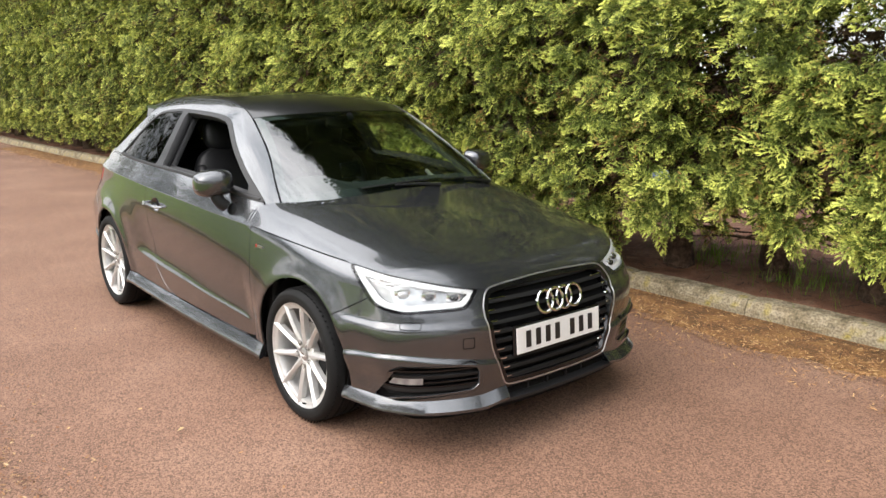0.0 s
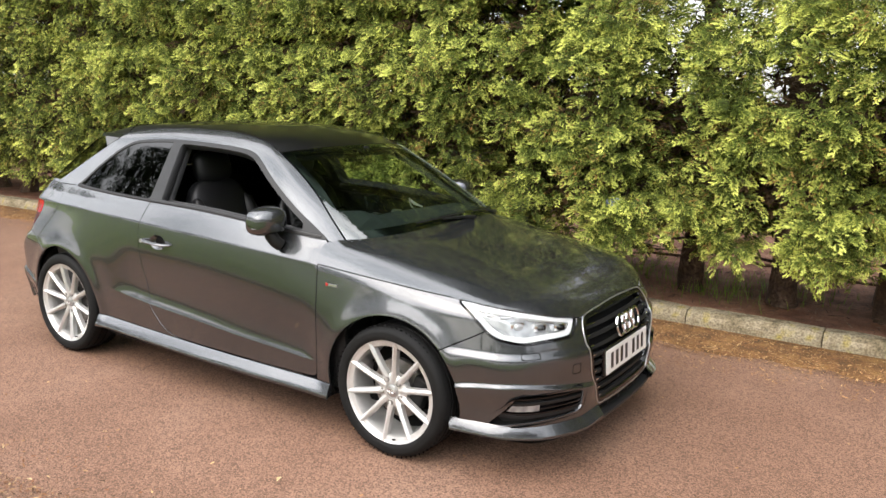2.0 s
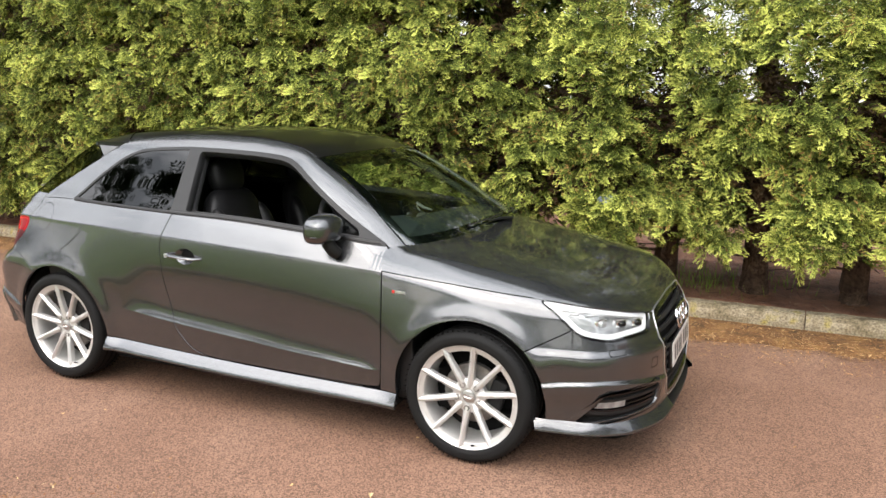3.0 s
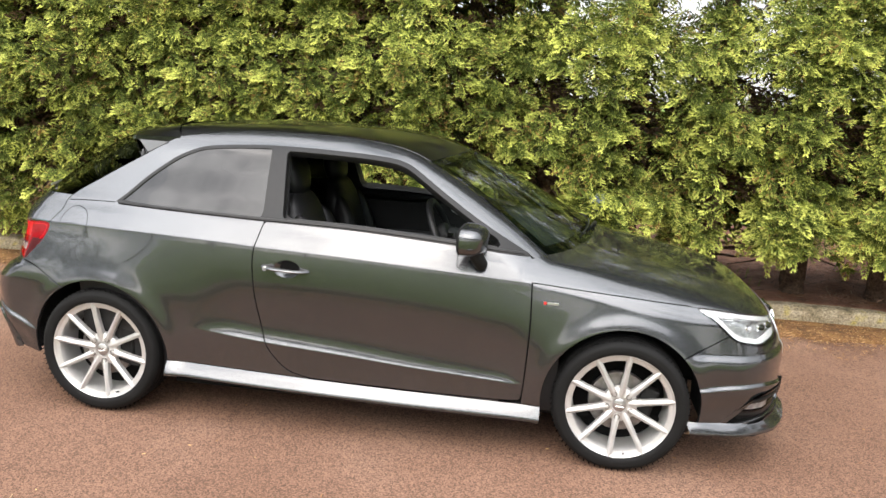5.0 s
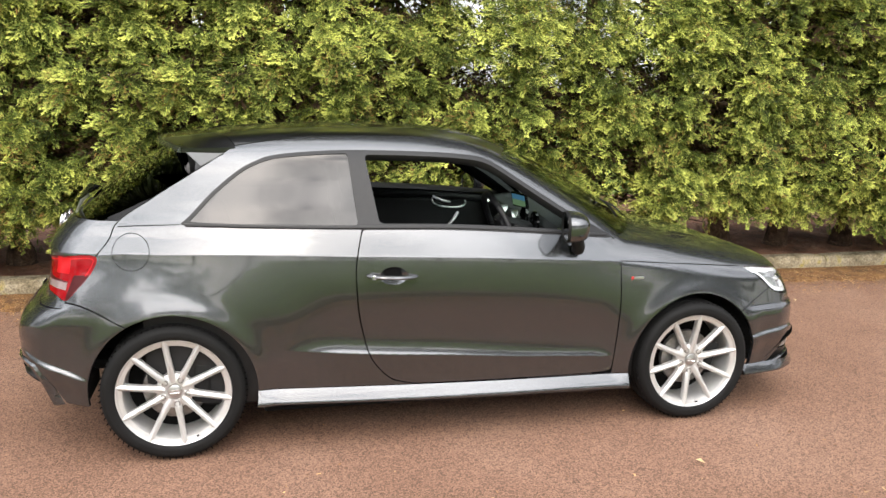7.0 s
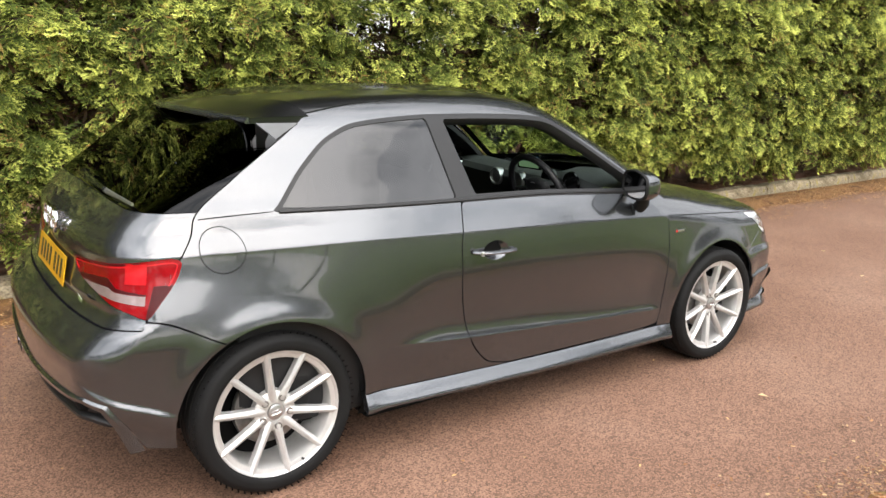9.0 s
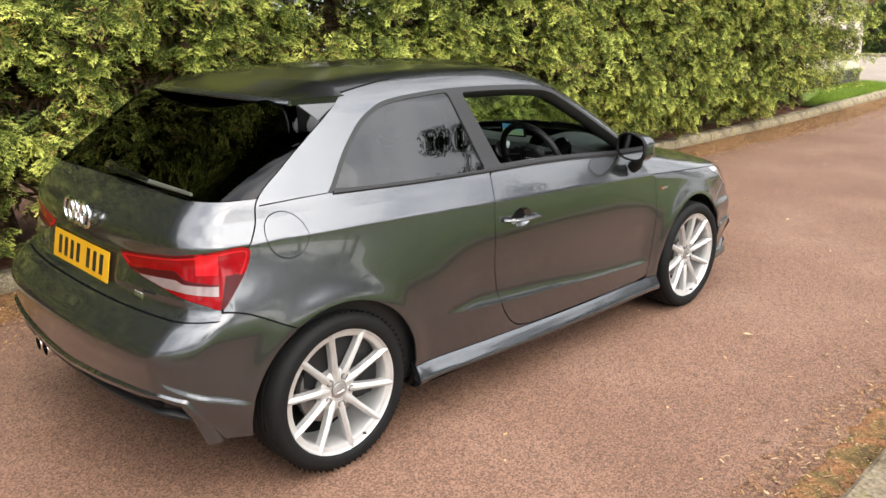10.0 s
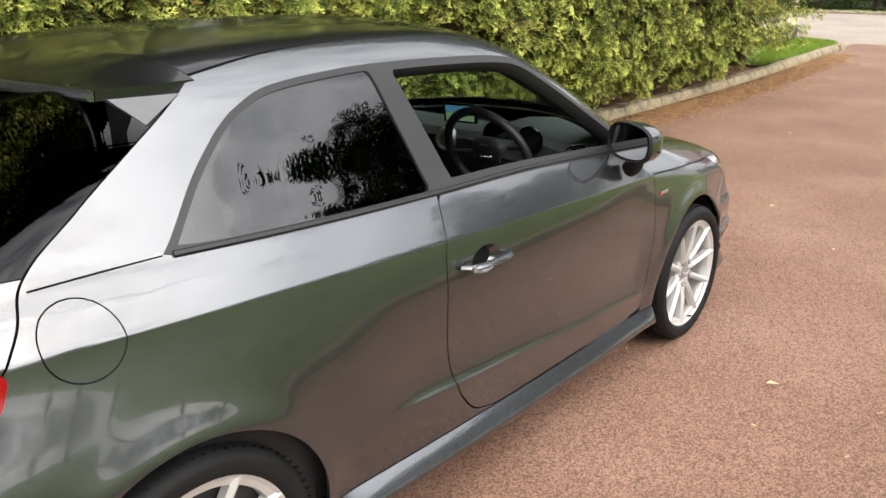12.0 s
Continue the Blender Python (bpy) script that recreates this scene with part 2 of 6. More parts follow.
GLASS_REAR = glass("rear_privacy_glass", (.004, .004, .004), .03)
GLASS_LAMP = glass("lamp_glass", (.97, .98, .98), .06)
MIRROR = plain("mirror_glass", (.38, .39, .40), .02, 1.0, vary=.0)

ROAD = layered("red_chipped_asphalt", [(.25, (.148, .081, .052)), (.5, (.184, .104, .069)), (.75, (.228, .139, .097))], .9, .78, 170, .55, .55, .004, voronoi=True)
GREY_ROAD = layered("grey_asphalt", [(.3, (.23, .19, .155)), (.7, (.30, .255, .21))], .6, .85, 90, .3, .3, .004, voronoi=True)
CONCRETE = layered("weathered_concrete", [(.28, (.10, .083, .046)), (.42, (.22, .18, .115)), (.58, (.31, .265, .185)), (.74, (.29, .235, .065))], 8.5, .9, 70, .6, .5, .004)
GREY_CONCRETE = layered("grey_worn_concrete", [(.25, (.080, .060, .034)), (.45, (.16, .125, .080)), (.62, (.20, .160, .110)), (.8, (.14, .12, .045))], 8.5, .9, 70, .6, .5, .004)
SOIL = layered("needle_soil", [(.3, (.13, .062, .036)), (.55, (.24, .115, .068)), (.8, (.32, .18, .12))], 5, .95, 130, .5, .9, .012)
MOSSY = layered("mossy_leaf_mat", [(.28, (.075, .050, .022)), (.45, (.17, .115, .040)), (.60, (.30, .135, .058)), (.78, (.14, .125, .028))], 9, .95, 110, .6, 1.0, .012)
LITTER = layered("conifer_litter_mat", [(.3, (.085, .046, .020)), (.5, (.19, .098, .038)), (.8, (.30, .17, .06))], 7, .95, 110, .6, 1.0, .012)
GRASS = layered("mown_grass", [(.3, (.085, .135, .018)), (.6, (.14, .21, .028)), (.8, (.19, .25, .04))], 1.5, .9, 300, .5, .8, .02)
BARK = layered("conifer_bark", [(.3, (.050, .032, .022)), (.7, (.13, .085, .058))], 9, .95, 50, .5, 1.0, .02)
# Near-black bases and bright tips put gap shade and highlights into the colour.
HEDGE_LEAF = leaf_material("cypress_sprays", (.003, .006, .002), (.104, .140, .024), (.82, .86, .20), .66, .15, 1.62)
# Crown tones are darkened so that paint and glass reflect them dimly.
CROWN_LEAF = leaf_material("darkened_crown_sprays", (.004, .007, .003), (.040, .052, .014), (.13, .15, .04), .5)
# Withered brown, darkened further so shade in the gaps sits in the colour.
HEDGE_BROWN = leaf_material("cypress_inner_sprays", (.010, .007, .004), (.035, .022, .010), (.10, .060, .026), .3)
TREE_LEAF = leaf_material("tree_leaves", (.012, .022, .008), (.022, .040, .012), (.040, .065, .018), .3)


# ---- mesh tools ----
def mesh_object(name, verts, faces, mat, parent=None, label="", smooth=True, normals=None):
    me = bpy.data.meshes.new(name)
    me.from_pydata([tuple(v) for v in verts], [], [tuple(f) for f in faces])
    if smooth:
        me.polygons.foreach_set("use_smooth", [True] * len(me.polygons))
    me.materials.append(mat)
    if normals is not None:
        me.normals_split_custom_set_from_vertices([tuple(n) for n in normals])
    me.update()
    ob = new(name, me)
    if parent is not None:
        ob.parent = parent
    if label:
        tagged(ob, label)
    return ob


def part(name, bm, mat, parent=None, label="", smooth=False):
    """Links a bmesh as one mesh object under a thing or under a part."""
    me = bpy.data.meshes.new(name)
    bm.normal_update()
    bm.to_mesh(me)
    bm.free()
    if smooth:
        me.polygons.foreach_set("use_smooth", [True] * len(me.polygons))
        me.set_sharp_from_angle(angle=radians(38))
    me.materials.append(mat)
    ob = new(name, me)
    if parent is not None:
        ob.parent = parent
    if label:
        tagged(ob, label)
    return ob


def empty(name, parent=None, at=(0, 0, 0)):
    ob = new(name)
    ob.location = at
    ob.empty_display_size = .1
    if parent is not None:
        ob.parent = parent
    return ob


def box(w, d, h, m=None, bevel=.0, segs=2, bm=None):
    """A bevelled box, centred, added to bm."""
    own = bmesh.new()
    bmesh.ops.create_cube(own, size=1, matrix=Matrix.Diagonal((w, d, h, 1)))
    if bevel:
        bmesh.ops.bevel(own, geom=own.edges[:], offset=bevel, segments=segs, affect="EDGES", profile=.5)
    if m is not None:
        bmesh.ops.transform(own, matrix=m, verts=own.verts[:])
    return own if bm is None else join(bm, own)


def join(bm, other):
    me = bpy.data.meshes.new("joined")
    other.to_mesh(me)
    other.free()
    bm.from_mesh(me)
    bpy.data.meshes.remove(me)
    return bm


def tube(points, radius, sides=8, closed=False, bm=None, flat=1.0):
    """A round bar along points; radius may be a list."""
    own = bm or bmesh.new()
    pts = [Vector(p) for p in points]
    n = len(pts)
    rad = radius if isinstance(radius, (list, tuple)) else [radius] * n
    rings, up = [], Vector((0, 0, 1))
    for i, p in enumerate(pts):
        d = (pts[(i + 1) % n] - pts[i - 1]) if closed else (pts[min(i + 1, n - 1)] - pts[max(i - 1, 0)])
        d.normalize()
        a = d.cross(up)
        if a.length < 1e-3:
            a = d.cross(Vector((0, 1, 0)))
        a.normalize()
        b = d.cross(a)
        rings.append([own.verts.new(p + rad[i] * (math.cos(2 * math.pi * k / sides) * a + flat * math.sin(2 * math.pi * k / sides) * b)) for k in range(sides)])
    for i in range(n if closed else n - 1):
        r, q = rings[i], rings[(i + 1) % n]
        for k in range(sides):
            own.faces.new((r[k], r[(k + 1) % sides], q[(k + 1) % sides], q[k]))
    if not closed:
        own.faces.new(rings[0][::-1])
        own.faces.new(rings[-1])
    bmesh.ops.recalc_face_normals(own, faces=own.faces[:])
    return own


def turned(profile, steps=48, closed=False, axis="y", bm=None):
    """A turned body: profile of (radius, along) about the axis y."""
    own = bm or bmesh.new()
    rings = []
    for s in range(steps):
        a = 2 * math.pi * s / steps
        rings.append([own.verts.new((r * math.sin(a), y, r * math.cos(a))) for r, y in profile])
    m = len(profile)
    for s in range(steps):
        p, q = rings[s], rings[(s + 1) % steps]
        for k in range(m if closed else m - 1):
            own.faces.new((p[k], p[(k + 1) % m], q[(k + 1) % m], q[k]))
    bmesh.ops.recalc_face_normals(own, faces=own.faces[:])
    return own


def scatter_mesh(name, template_v, template_f, mats4, mat, tips=None, parent=None):
    """Many copies of small templates in one mesh; mats4: list of (template number, 4x4)."""
    vs, fs, ts, tones, base = [], [], [], [], 0
    dice = random.Random(len(mats4))
    for k, m, *own in mats4:
        v = template_v[k] @ m[:3, :3].T + m[:3, 3]
        vs.append(v)
        fs.append(template_f[k] + base)
        if tips is not None:
            ts.append(tips[k])
            tones.append(np.full(len(v), own[0] if own else dice.random()))
        base += len(v)
    v = np.concatenate(vs)
    f = np.concatenate(fs)
    me = bpy.data.meshes.new(name)
    me.vertices.add(len(v))
    me.vertices.foreach_set("co", v.ravel())
    w = f.shape[1]
    me.loops.add(f.size)
    me.loops.foreach_set("vertex_index", f.ravel())
    me.polygons.add(len(f))
    me.polygons.foreach_set("loop_start", np.arange(0, f.size, w))
    if tips is not None:
        at = me.attributes.new("tip", "FLOAT", "POINT")
        at.data.foreach_set("value", np.concatenate(ts))
        at = me.attributes.new("tone", "FLOAT", "POINT")
        at.data.foreach_set("value", np.concatenate(tones))
    me.materials.append(mat)
    me.update(calc_edges=True)
    ob = new(name, me)
    if parent is not None:
        ob.parent = parent
    return ob

# ---- the car's outer skin: one implicit surface that all its panels are cut from ----
def spline(*knots):
    """A smooth curve through (u, v) knots, straight beyond its ends."""
    k = np.array(knots, float)
    u, v = k[:, 0], k[:, 1]
    d = np.diff(v) / np.diff(u)
    m = np.empty_like(u)
    m[0], m[-1] = d[0], d[-1]
    w1, w2 = np.diff(u)[1:], np.diff(u)[:-1]
    m[1:-1] = (d[:-1] * w1 + d[1:] * w2) / (w1 + w2)

    def at(q):
        q = np.asarray(q, float)
        i = np.clip(np.searchsorted(u, q) - 1, 0, len(u) - 2)
        h = u[i + 1] - u[i]
        s = np.clip((q - u[i]) / h, 0, 1)
        r = (v[i] * (1 + 2 * s) * (1 - s) ** 2 + v[i + 1] * s * s * (3 - 2 * s)
             + h * (m[i] * s * (1 - s) ** 2 - m[i + 1] * s * s * (1 - s)))
        return r + np.where(q < u[0], (q - u[0]) * m[0], 0) + np.where(q > u[-1], (q - u[-1]) * m[-1], 0)
    return at


def step(a, b, q):
    s = np.clip((np.asarray(q, float) - a) / (b - a), 0, 1)
    return s * s * (3 - 2 * s)


AXLE, TYRE_R, WHEEL_Y = 1.2345, 0.304, 0.748
ARCH_R = 0.352
plan_w = spline((-2.0, .72), (-1.75, .785), (-1.5, .824), (-1.23, .846), (-.8, .858), (0, .862), (.7, .852), (1.23, .84), (1.5, .822), (1.75, .785), (2.05, .70))
side_in = spline((.12, .11), (.19, .055), (.25, .040), (.31, .034), (.37, .026), (.42, .019), (.5, .013), (.6, .0065), (.66, .003), (.72, .0008), (.77, .0004), (.82, .0022), (.862, .0060), (.868, .0068), (.874, .0092), (.884, .0140), (.93, .0365), (.98, .064), (1.03, .098), (1.1, .138), (1.2, .196), (1.3, .262), (1.37, .33))
rake = spline((-1.4, .038), (-.9, .034), (-.45, .020), (.1, 0), (.5, -.022), (.8, -.042), (1.15, -.066), (1.55, -.108))
lower_line = spline((-.8, .480), (-.42, .442), (0, .412), (.3, .387), (.55, .372), (.8, .355))
hip = spline((-1.9, .12), (-1.5, .082), (-1.2, .054), (-.8, .02), (-.4, .006), (0, 0), (.4, .005), (.82, .032), (1.2, .048), (1.55, .066), (2, .08))
hood_z = spline((.5, 1.01), (.9, .957), (1.09, .928), (1.2, .907), (1.5, .85), (1.8, .775), (1.93, .722), (2.0, .672), (2.1, .58))
roof_z = spline((-1.6, 1.25), (-1.4, 1.318), (-1.2, 1.362), (-.9, 1.40), (-.5, 1.42), (-.2, 1.42), (.05, 1.408), (.3, 1.365), (.5, 1.284), (.75, 1.16), (.95, 1.052), (1.2, .91))
hood_fold = spline((.85, .702), (1.11, .674), (1.41, .64), (1.64, .606), (1.95, .57))
crease_low = spline((18, .378), (20, .382), (31.3, .411), (42, .432), (52, .413), (60, .39))
nose_x = spline((.1, 1.97), (.17, 2.03), (.25, 2.03), (.4, 2.03), (.5, 2.022), (.6, 1.995), (.66, 1.962), (.75, 1.90))
tail_x = spline((.15, -1.80), (.25, -1.87), (.35, -1.905), (.5, -1.92), (.585, -1.921), (.605, -1.914), (.64, -1.885), (.67, -1.855), (.70, -1.81), (.75, -1.795), (.84, -1.775), (.94, -1.765), (.99, -1.725), (1.1, -1.60), (1.2, -1.475), (1.3, -1.345), (1.4, -1.20))


def round_max(p, q, r):
    inner = np.maximum(p, q)
    both = (p > -r) & (q > -r)
    return np.where(both, np.sqrt(np.maximum(p + r, 0) ** 2 + np.maximum(q + r, 0) ** 2) - r, inner)


def skin(x, y, z, roof=True):
    """Signed height over the car's skin, in metres: negative inside."""
    a = np.abs(y)
    w = plan_w(x) - side_in(z - rake(x) * step(.55, .8, z) * (1 - step(1.0, 1.25, z)))
    over = z - rake(x)
    w = w - (.78 * step(.57, .860, over) + .22 * np.clip((over - .868) / .062, 0, 1)) * hip(x)
    # the hollow pressed in above the lower door crease: sharp below, fading upwards
    q = z - lower_line(x)
    w = w - .021 * (1 - np.exp(-np.maximum(q, 0) / .035)) * (1 - step(.05, .34, q)) * step(-.82, -.50, x) * (1 - step(.70, .86, x))
    # wheel-arch flares
    for ax in (-AXLE, AXLE):
        r = np.hypot(x - ax, z - TYRE_R)
        w = w + .013 * np.exp(-((r - ARCH_R) / .055) ** 2) * step(.18, .30, z)
    side = a - w
    hood = hood_z(x) - .02 * a ** 2 - .32 * np.maximum(a - .33, 0) ** 2 - .16 * (1 - .8 * step(1.45, 1.68, x)) * np.maximum(np.hypot(np.maximum(a - hood_fold(x), 0), .006) - .006, 0)
    top = np.maximum(hood, roof_z(x + .42 * a ** 2) - .09 * a ** 2 - .10 * a ** 4) if roof else hood
    up = z - top
    back = (tail_x(z) + .08 * a ** 2 + .12 * a ** 4) - x
    # ledges pressed into the bumpers
    corner = step(1.48, 1.62, x)
    lean = np.arctan2(a, np.maximum(x - 1.0, 1e-3))
    line = crease_low(np.degrees(lean))
    ledge = .013 * corner * (1 - step(line - .004, line + .016, z)) * step(line - .11, line - .02, z) * step(.30, .38, lean)
    ledge = ledge + .011 * corner * (1 - step(.540, .572, z)) * step(.43, .53, z)
    rear = np.degrees(np.arctan2(a, np.maximum(-1.0 - x, 1e-3)))
    line = .464 - .0085 * (rear - 42.6)
    ledge = ledge + .012 * step(-1.55, -1.65, x) * (1 - step(line - .004, line + .018, z)) * step(line - .11, line - .02, z) * step(34, 40, rear)
    side, front = side - ledge, x - (nose_x(z) - .10 * a ** 2 - .50 * a ** 4) - ledge
    f = round_max(side, up, .06)
    f = round_max(f, front, .05)
    return round_max(f, back, .10)


# ---- ground, road, kerbs, verges ----
kerb_y = spline((-40, 0.9), (-14, 1.75), (-3, 2.16), (3, 2.16), (10, 2.24), (14, 2.5), (16.5, 2.68))
NEAR_Y = -2.22


def sheet(name, xs, ys, height, mat, label="", category="", kind="structure"):
    X, Y = np.meshgrid(xs, ys, indexing="ij")
    Z = height(X, Y)
    n, m = len(xs), len(ys)
    ob = mesh_object(name, np.stack([X.ravel(), Y.ravel(), Z.ravel()], 1), [f[::-1] for f in grid_faces_plain(n, m)], mat)
    return tagged(ob, label, category, kind=kind)


def grid_faces_plain(n, m):
    i, j = np.meshgrid(np.arange(n - 1), np.arange(m - 1), indexing="ij")
    a = (i * m + j).ravel()
    return [tuple(f) for f in np.stack([a, a + 1, a + m + 1, a + m], 1)]


def rough(X, Y, size, amount, seed=0):
    return amount * np.array([noise.noise((x * size + seed, y * size, seed)) for x, y in zip(X.ravel(), Y.ravel())]).reshape(X.shape)


sheet("ground", np.array([-900, -60, -30, 30, 60, 900.]), np.array([-900, -60, -30, 30, 60, 900.]), lambda X, Y: 0 * X - .06, GRASS, "green open ground to the horizon", "ground")
road = sheet("road", np.linspace(-45, 18.5, 120), np.linspace(-2.25, 2.9, 24), lambda X, Y: rough(X, Y, .7, .008), ROAD, "reddish brown chipped asphalt lane", "road")
side_road = sheet("side_road", np.linspace(18.5, 33, 20), np.linspace(-40, 45, 60), lambda X, Y: 0 * X + .004, GREY_ROAD, "pale grey asphalt side road", "road")


sheet("road_mouth", np.linspace(15.8, 18.5, 6), np.linspace(2.9, 14, 12), lambda X, Y: 0 * X + .002, GREY_ROAD, "pale grey asphalt beside the corner verge", "road")


def bank(name, x0, x1, off0, off1, mat, label, base, seed):
    xs, vs = np.linspace(x0, x1, int((x1 - x0) / .12)), np.linspace(0, 1, 26)
    X, Vv = np.meshgrid(xs, vs, indexing="ij")
    Y = kerb_y(X) + off0 + (off1 - off0) * Vv
    Z = base + .05 * np.sin(np.clip(Vv * 3, 0, 1.5)) + rough(X, Y, 2.2, .022, seed) + rough(X, Y, 9, .008, seed + 3)
    return tagged(mesh_object(name, np.stack([X.ravel(), Y.ravel(), Z.ravel()], 1), [f[::-1] for f in grid_faces_plain(len(xs), len(vs))], mat), label, "soil" if mat is SOIL else "grass", kind="structure")


bank("soil_bank", -40, 15.2, .13, 4.2, SOIL, "bare brown soil strewn with conifer needles under the hedge", .085, 1)
sheet("lawn", np.linspace(-45, 18.5, 130), np.concatenate([np.linspace(-40, -6, 20), np.linspace(-5.7, NEAR_Y - .13, 24)]), lambda X, Y: .07 + rough(X, Y, 1.3, .015), GRASS, "mown green lawn beside the lane", "grass")


def kerb_stone(length, seed, mat=None):
    """One weathered concrete kerb: splayed face, worn edges."""
    r = random.Random(seed)
    bm = bmesh.new()
    prof = [(0, -.08), (0, .055), (.022, .108), (.04, .118), (.145, .121), (.15, .10), (.15, -.08)]
    cols = []
    for i in range(9):
        x = -length / 2 + length * i / 8
        cols.append([bm.verts.new((x, y + r.uniform(-.003, .003), z + (r.uniform(-.004, .003) if z > 0 else 0) - (.008 if i in (0, 8) and z > .09 else 0))) for y, z in prof])
    for a, b in zip(cols, cols[1:]):
        for k in range(len(prof) - 1):
            bm.faces.new((a[k], b[k], b[k + 1], a[k + 1]))
    bm.faces.new(cols[0])
    bm.faces.new(cols[-1][::-1])
    bmesh.ops.recalc_face_normals(bm, faces=bm.faces[:])
    me = bpy.data.meshes.new("kerb_stone")
    bm.to_mesh(me)
    bm.free()
    me.materials.append(mat or CONCRETE)
    return me


STONES = [kerb_stone(.906, s) for s in range(5)]
GREY_STONES = [kerb_stone(.906, s, GREY_CONCRETE) for s in range(5, 9)]


def kerb_run(name, line, x0, x1, face, label):
    run = tagged(empty(name), label, "kerb", kind="structure")
    x, i = x0, 0
    while x < x1:
        dy = float(line(x + .457) - line(x - .457)) / .914
        a = math.atan(dy)
        st = new("kerb_stone", STONES[i % 5] if face > 0 else GREY_STONES[i % 4])
        st.parent = run
        st.matrix_basis = Matrix.Translation((x, float(line(x)), random.uniform(-.004, .004))) @ Matrix.Rotation(a + random.uniform(-.006, .006) + (0 if face > 0 else math.pi), 4, "Z")
        x += .914 * math.cos(a)
        i += 1
    return run


kerb_run("kerb_far", kerb_y, -28, 16.2, 1, "weathered concrete kerb with yellow lichen")
kerb_run("kerb_near", lambda x: NEAR_Y + 0 * x, -9, 17, -1, "grey concrete kerb at the edge of the lawn")

# curved corner kerb and the grass verge behind it
corner = tagged(empty("kerb_corner"), "grey concrete corner kerb round the grass verge", "kerb", kind="structure")
cx0, cy0, cr = 16.6, 4.05, 1.38
for i in range(7):
    a0 = radians(-86 + i * 20)
    st = new("kerb_stone", STONES[i % 5])
    st.parent = corner
    st.matrix_basis = Matrix.Translation((cx0 + cr * math.cos(a0), cy0 + cr * math.sin(a0), 0)) @ Matrix.Rotation(a0 + math.pi / 2, 4, "Z") @ Matrix.Diagonal((.53, 1, 1, 1))
bm = bmesh.new()
rim = [bm.verts.new((cx0 + (cr - .12) * math.cos(radians(a)), cy0 + (cr - .12) * math.sin(radians(a)), .115)) for a in range(-90, 31, 8)]
rim += [bm.verts.new(p) for p in ((17.6, 12, .12), (15.2, 12, .13), (13.5, 4.6, .16), (11.2, 3.25, .15), (11.4, 2.50, .125), (14.0, 2.64, .12))]
bm.faces.new(rim)
bmesh.ops.triangulate(bm, faces=bm.faces[:])
tagged(part("grass_verge", bm, GRASS), "bright green grass verge at the road corner", "grass", kind="structure")


# ---- the conifer hedge ----
def frond(seed, length=.17, count=5):
    """A flat spray of scale leaves: a drooping stem with forked branchlets. Returns verts, triangles and how young each point is."""
    r = random.Random(seed)
    V, F, T = [], [], []

    def kite(p, d, side, ln, wd, t0):
        b = len(V)
        p, d, side = Vector(p), Vector(d), Vector(side)
        V.extend([p, p + d * ln * .45 + side * wd, p + d * ln, p + d * ln * .4 - side * wd])
        V[b + 1] = V[b + 1] + Vector((0, 0, .006))
        F.extend([(b, b + 1, b + 2), (b, b + 2, b + 3)])
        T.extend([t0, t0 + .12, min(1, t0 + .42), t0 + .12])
    nodes = count
    k_ = length / .17
    for i in range(nodes):
        u = i / (nodes - 1)
        p = Vector((0, u * length * .8, -.045 * u * u * (length / .17)))
        ln = length * (.50 - .30 * abs(u - .25)) * r.uniform(.8, 1.2)
        for s in (-1, 1):
            ang = radians(r.uniform(36, 58) - 22 * u)
            d = Vector((s * math.sin(ang), math.cos(ang), r.uniform(-.25, .12))).normalized()
            q = Vector((d.y, -d.x, 0)) * s
            kite(p, d, q, ln, .0066 * k_, .15 + .35 * u)
            for k, w in ((.35, .5), (.65, .42)):
                a2 = ang + radians(38) * (1 if k < .5 else -1)
                d2 = Vector((s * math.sin(a2), math.cos(a2), r.uniform(-.2, .15))).normalized()
                side_ = Vector((d2.y, -d2.x, 0)) * s
                b = len(V)
                q0 = p + d * ln * k
                V.extend([q0 - side_ * .0058 * k_, q0 + side_ * .0058 * k_, q0 + d2 * ln * w])
                F.append((b, b + 1, b + 2))
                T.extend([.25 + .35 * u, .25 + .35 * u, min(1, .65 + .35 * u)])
    kite((0, length * .78, -.04), (0, 1, -.2), (1, 0, 0), length * .28, .006 * k_, .5)
    return np.array([tuple(v) for v in V]), np.array(F), np.array(T)


FRONDS = [frond(s, ln) for s, ln in ((1, .17), (2, .19), (3, .15), (4, .21))]
PLAIN = [frond(s, ln, 4) for s, ln in ((5, .17), (6, .20), (7, .18), (8, .22))]
PV, PF, PT = [f[0] for f in PLAIN], [f[1] for f in PLAIN], [f[2] for f in PLAIN]
FV, FF, FT = [f[0] for f in FRONDS], [f[1] for f in FRONDS], [f[2] for f in FRONDS]


def frond_pose(r, p, out, size, fan=None):
    """A spray at p, held half upright with its flat side outwards, rolled at random."""
    n = Vector((out[0] + r.gauss(0, .50), out[1] * .62 + r.gauss(0, .30), .74 + r.gauss(0, .45))).normalized()
    d = Vector((out[0] + r.uniform(-1.0, 1.0), out[1] * .75, r.uniform(-.45, .85)))
    if fan:
        d = Vector((fan[0] * 1.2 + r.gauss(0, .25), out[1] * r.uniform(.4, 1.0), fan[1] * .35 - .02 + r.gauss(0, .2)))
    d = (d - n * d.dot(n)).normalized()
    s = d.cross(n)
    m = np.eye(4)
    m[:3, 0], m[:3, 1], m[:3, 2], m[:3, 3] = s * size, d * size, n * size, p
    return m


